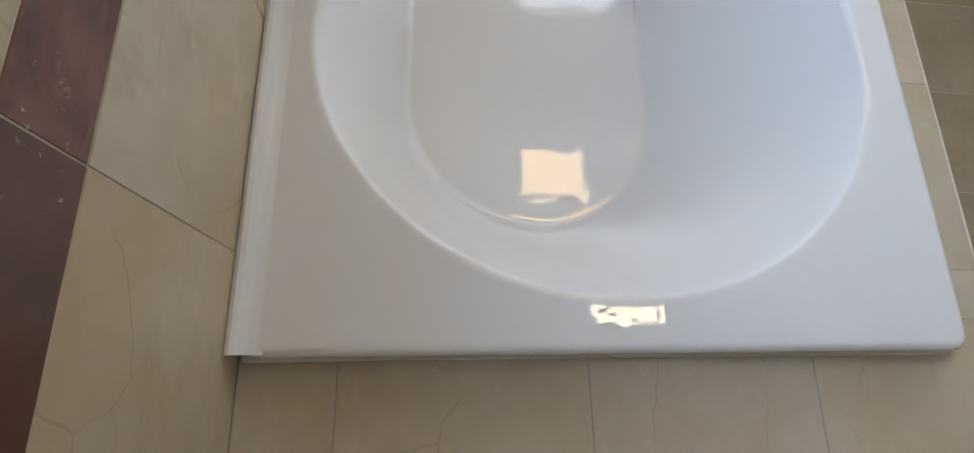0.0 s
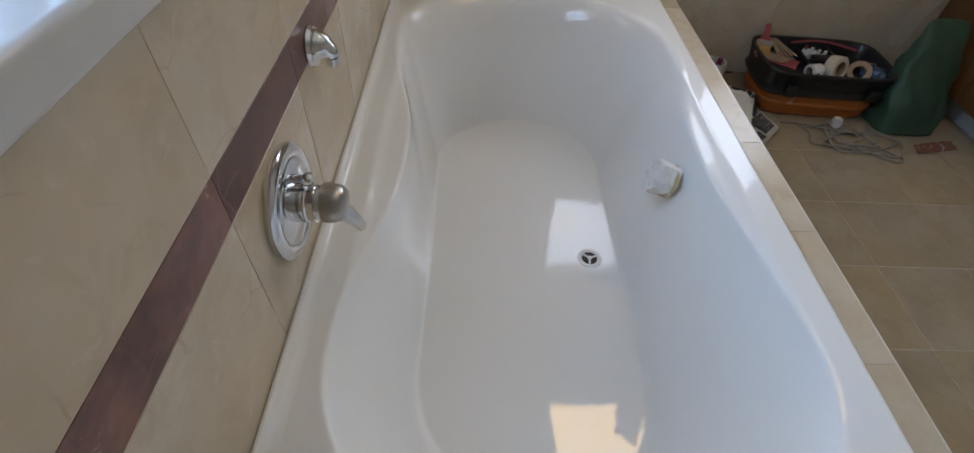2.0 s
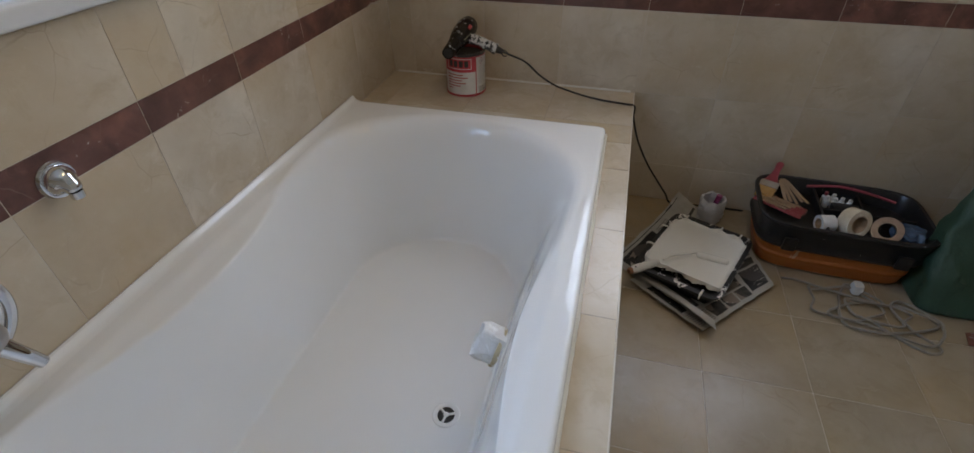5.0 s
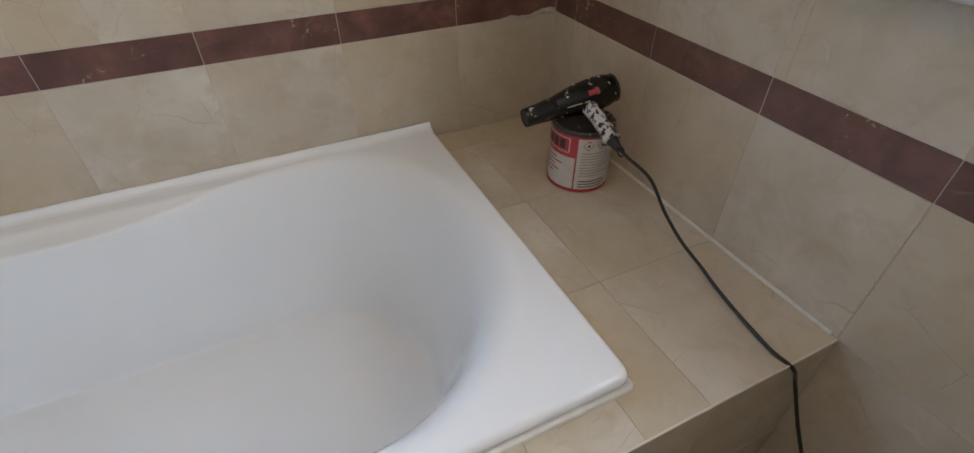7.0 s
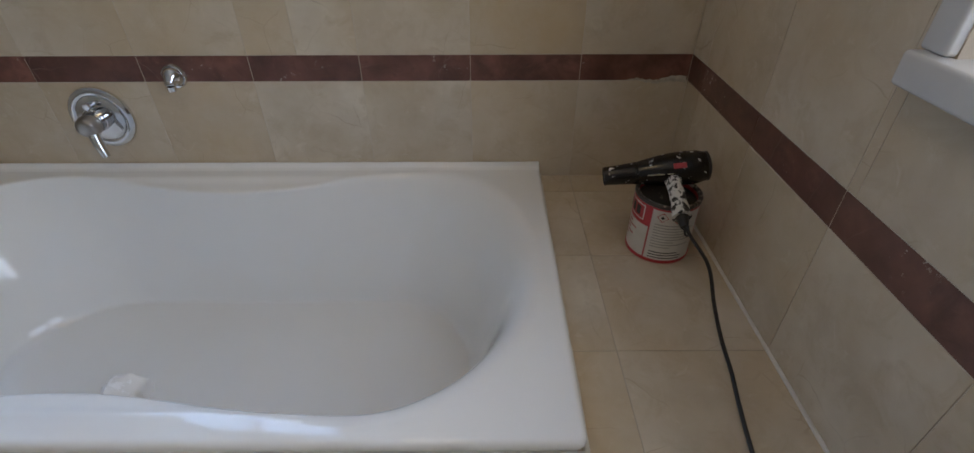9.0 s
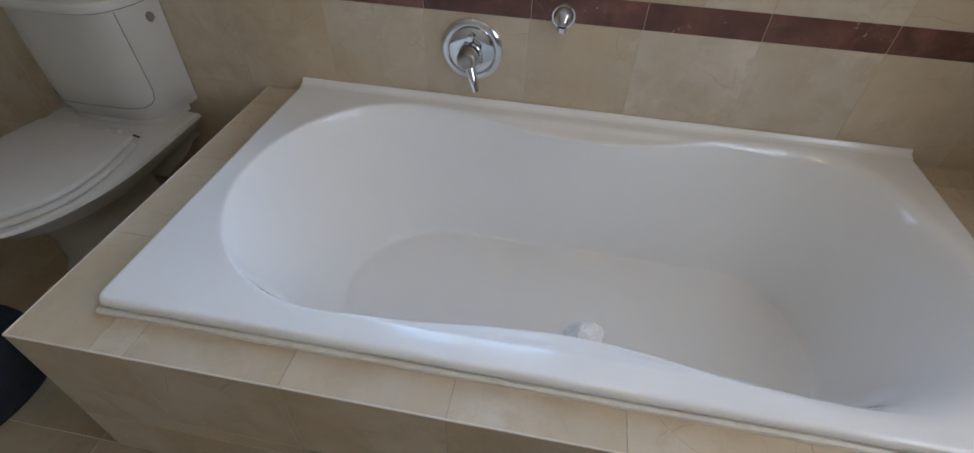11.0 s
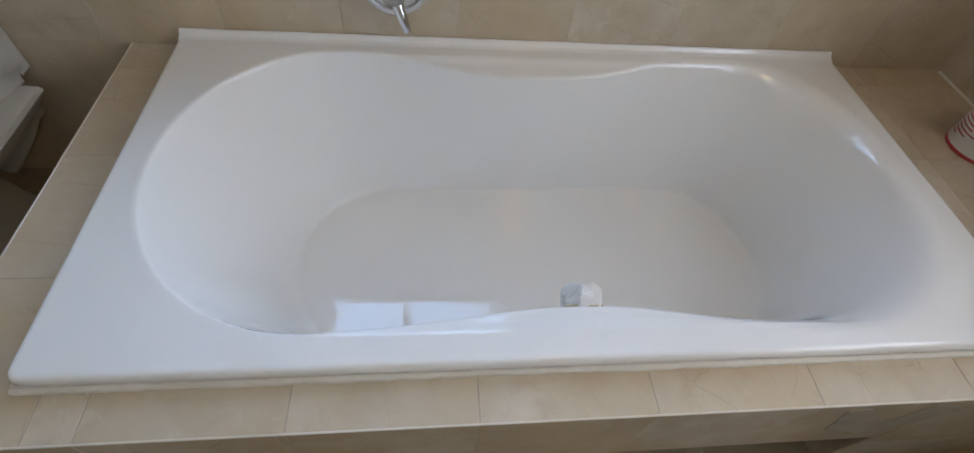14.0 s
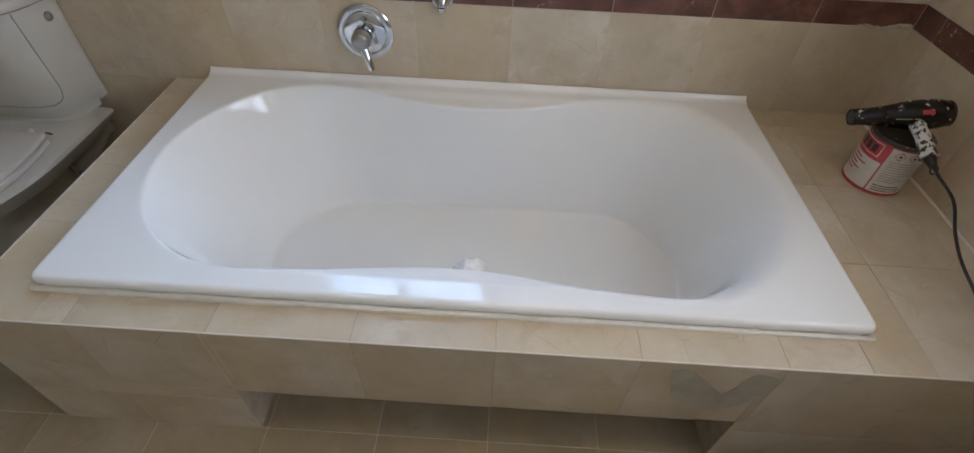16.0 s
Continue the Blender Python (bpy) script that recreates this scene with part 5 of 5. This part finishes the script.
# ceiling lamp
for lx, ly, half, deep in ((1.26, -1.93, 0.22, 0.10), (1.12, -0.87, 0.25, 0.20)):
    lamp = thing("ceiling_lamp", (lx, ly, CEIL), "flat white ceiling lamp giving warm light", "ceiling lamp", "ceiling lamps")
    bm = B()
    box(bm, -half, half, -deep, deep, -0.040, -0.001, 0.006)
    part("housing", bm, PVC, lamp)

# ---- outside the window ----
GY = -7.5
GRASS = plain("dry_and_green_grass", (0.13, 0.19, 0.05), (0.27, 0.30, 0.14), 0.9, scale=0.6)
ASPHALT = plain("pale_asphalt", (0.16, 0.15, 0.14), (0.22, 0.21, 0.19), 0.9, scale=0.8)
tagged(part("ground", sheet(B(), 40, 40, lambda u, v: (-1500 + 3000 * u, -1500 + 3000 * v, GY)), ASPHALT, smooth=False), "pale asphalt yard far below the window", "ground", kind="structure")
rnd = random.Random(5)
verts, faces = [], []
for k in range(26000):
    x, y = -34 + 24 * rnd.random(), 12 + 31 * rnd.random()
    if x < -25.5 - 0.22 * (y - 20) - 3 * rnd.random():
        continue
    h, a, w = 0.4 + 0.9 * rnd.random(), rnd.random() * 6.28, 0.06 + 0.10 * rnd.random()
    i = len(verts)
    dx, dy = math.cos(a) * w, math.sin(a) * w
    verts += [(x - dx, y - dy, GY), (x + dx, y + dy, GY), (x + dy * 2 + 0.2 * rnd.random(), y + dx * 2, GY + h)]
    faces.append((i, i + 1, i + 2))
me = bpy.data.meshes.new("grass")
me.from_pydata(verts, [], faces)
me.materials.append(GRASS)
tagged(new("grass", me), "tall green and straw-coloured grass", "grass", kind="stuff")
HOUSE = plain("cream_stucco_wall", (0.55, 0.48, 0.40), (0.66, 0.59, 0.50), 0.85, scale=0.5)
yard = thing("yard_wall", (-30, 52, GY), "low cream stucco yard wall beyond the cars", "wall")
bm = B()
box(bm, -30, 24, 0, 0.4, 0, 5.2, 0.03)
part("wall", bm, HOUSE, yard)
bm = B()
box(bm, -30.1, 24.1, -0.15, 0.55, 5.202, 5.45, 0.03)
part("coping", bm, STONE_WHITE, yard)
CAR_PAINT = plain("silver_white_paint", (0.55, 0.56, 0.57), (0.62, 0.63, 0.64), 0.2, scale=2)
CAR_GLASS = plain("dark_car_glass", (0.02, 0.025, 0.03), (0.03, 0.035, 0.04), 0.08)
TYRE = plain("black_tyre", (0.015, 0.015, 0.015), (0.03, 0.03, 0.03), 0.8)


def car(loc, rz):
    o = thing("car", loc, "parked silver-white saloon car", "car", "parked cars", rz=rz)
    bm = loft(B(), [(0, 0, 0.22, 2.10, 0.80, 7), (0, 0, 0.40, 2.20, 0.87, 6), (0, 0, 0.62, 2.22, 0.88, 6), (0, 0, 0.80, 2.15, 0.86, 5), (-0.02, 0, 0.90, 2.05, 0.80, 5)], 48)
    part("body", bm, CAR_PAINT, o)
    cabin = part("cabin", loft(B(), [(-0.2, 0, 0.89, 1.35, 0.78, 5), (-0.25, 0, 1.15, 1.02, 0.70, 5), (-0.28, 0, 1.38, 0.72, 0.62, 4), (-0.28, 0, 1.45, 0.55, 0.50, 4)], 40), CAR_PAINT, o)
    for s in (-1, 1):
        for x0, x1, x2, x3 in ((-1.12, -0.22, -0.30, -0.80), (-0.16, 0.92, 0.42, -0.22)):
            bm = B()
            q = [bm.verts.new(p) for p in ((x0, s * 0.785, 0.93), (x1, s * 0.785, 0.93), (x2, s * 0.668, 1.34), (x3, s * 0.668, 1.34))]
            bm.faces.new(q if s < 0 else q[::-1])
            part("side_window", bm, CAR_GLASS, cabin, smooth=False)
        for x in (-1.32, 1.36):
            w = part("wheel", lathe(B(), [(0.20, -0.10), (0.30, -0.11), (0.32, -0.07), (0.32, 0.07), (0.30, 0.11), (0.20, 0.10)], 28, Matrix.Translation((x, s * 0.80, 0.32)) @ Matrix.Rotation(radians(90), 4, "X")), TYRE, o)
            part("rim", lathe(B(), [(0.19, -0.115), (0.10, -0.125), (0.04, -0.12), (0.04, 0.12), (0.10, 0.125), (0.19, 0.115)], 20, Matrix.Translation((x, s * 0.80, 0.32)) @ Matrix.Rotation(radians(90), 4, "X")), SATIN, w)
    for xs_, z0_, xz in ((1.14, 0.92, 0.52), (-1.54, 0.92, -1.06)):
        bm = B()
        q = [bm.verts.new(p) for p in ((xs_, -0.66, z0_), (xs_, 0.66, z0_), (xz, 0.54, 1.36), (xz, -0.54, 1.36))]
        bm.faces.new(q)
        part("windscreen", bm, CAR_GLASS, cabin, smooth=False)
    for s in (-1, 1):
        part("headlight", loft(B(), [(2.12, s * 0.62, 0.60, 0.09, 0.16, 3), (2.10, s * 0.62, 0.74, 0.06, 0.15, 3)], 16), STONE_WHITE, o)


car((-35.0, 37.6, GY), 14)
car((-36.8, 43.2, GY), 14)
car((-29.2, 48.0, GY), 10)

# ---- tiles of walls, platform and floor ----
hole = (WA[0] - 0.0, WA[1] + 0.0, WA[2] - 0.045, WA[3] + 0.0)
lay(wall_a, (-T, 0, 0), (0, 1, 0), (0, 0, 1), [y for y in ys if y <= DY - 0.05] + [DY], [FLOOR, 0.2, 0.5], CREAM)
lay(wall_a, (-T, 0, 0), (0, 1, 0), (0, 0, 1), ys, [0.5, 0.8], CREAM)
lay(wall_a, (-T, 0, 0), (0, 1, 0), (0, 0, 1), ys, [0.8, 0.872], RED, name="border_tile")
for u0, u1 in zip(ys, ys[1:]):
    for v0, v1 in zip(z_hi, z_hi[1:]):
        a = [u0] + [u for u in (hole[0], hole[1]) if u0 < u < u1] + [u1]
        b = [v0] + [v for v in (hole[2], hole[3]) if v0 < v < v1] + [v1]
        clear = u1 <= hole[0] or u0 >= hole[1] or v1 <= hole[2] or v0 >= hole[3]
        lay(wall_a, (-T, 0, 0), (0, 1, 0), (0, 0, 1), [u0, u1] if clear else a, [v0, v1] if clear else b, CREAM, hole)
xw = [0.0] + [x for x in xs if 0.02 < x < XR] + [XR]
hole = (WB[0] - 0.04, WB[1] + 0.04, WB[2] - 0.045, WB[3] + 0.045)
lay(wall_b, (0, T, 0), (1, 0, 0), (0, 0, 1), cuts(DX, XR, xs), [FLOOR, 0.2, 0.5], CREAM)
lay(wall_b, (0, T, 0), (1, 0, 0), (0, 0, 1), xw, [0.5, 0.8], CREAM)
lay(wall_b, (0, T, 0), (1, 0, 0), (0, 0, 1), xw, [0.8, 0.872], RED, name="border_tile")
for u0, u1 in zip(xw, xw[1:]):
    for v0, v1 in zip(z_hi, z_hi[1:]):
        a = [u0] + [u for u in (hole[0], hole[1]) if u0 < u < u1] + [u1]
        b = [v0] + [v for v in (hole[2], hole[3]) if v0 < v < v1] + [v1]
        clear = u1 <= hole[0] or u0 >= hole[1] or v1 <= hole[2] or v0 >= hole[3]
        lay(wall_b, (0, T, 0), (1, 0, 0), (0, 0, 1), [u0, u1] if clear else a, [v0, v1] if clear else b, CREAM, hole)
top = (0, 0, DZ - T)
lay(deck, top, (1, 0, 0), (0, 1, 0), cuts(0.0, DX, xs), [-0.43, -0.30, 0.0], CREAM)
lay(deck, top, (1, 0, 0), (0, 1, 0), [0.87, DX], cuts(-2.17, -0.43, ys), CREAM)
lay(deck, top, (1, 0, 0), (0, 1, 0), [0.0, 0.11, 0.41, 0.713, DX], [DY, -2.17], CREAM)
face = (DX - T, 0, 0)
fy = cuts(DY, 0.0, ys)
for u0, u1 in zip(fy, fy[1:]):
    for v0, v1 in ((FLOOR, 0.2), (0.2, DZ - T)):
        a = [u0] + [u for u in (N0, N1) if u0 < u < u1] + [u1]
        b = [v0] + [v for v in (NZ,) if v0 < v < v1] + [v1]
        clear = u1 <= N0 or u0 >= N1 or v0 >= NZ
        lay(deck, face, (0, 1, 0), (0, 0, 1), [u0, u1] if clear else a, [v0, v1] if clear else b, CREAM, (N0, N1, FLOOR - 0.1, NZ))
lay(deck, (DX - ND - T, 0, 0), (0, 1, 0), (0, 0, 1), cuts(N0, N1, ys), [FLOOR, NZ], CREAM)
lay(deck, (0, DY + T, 0), (-1, 0, 0), (0, 0, 1), [-DX + T, -0.713, -0.41, -0.11, 0.0], [FLOOR, 0.2, DZ - T], CREAM)
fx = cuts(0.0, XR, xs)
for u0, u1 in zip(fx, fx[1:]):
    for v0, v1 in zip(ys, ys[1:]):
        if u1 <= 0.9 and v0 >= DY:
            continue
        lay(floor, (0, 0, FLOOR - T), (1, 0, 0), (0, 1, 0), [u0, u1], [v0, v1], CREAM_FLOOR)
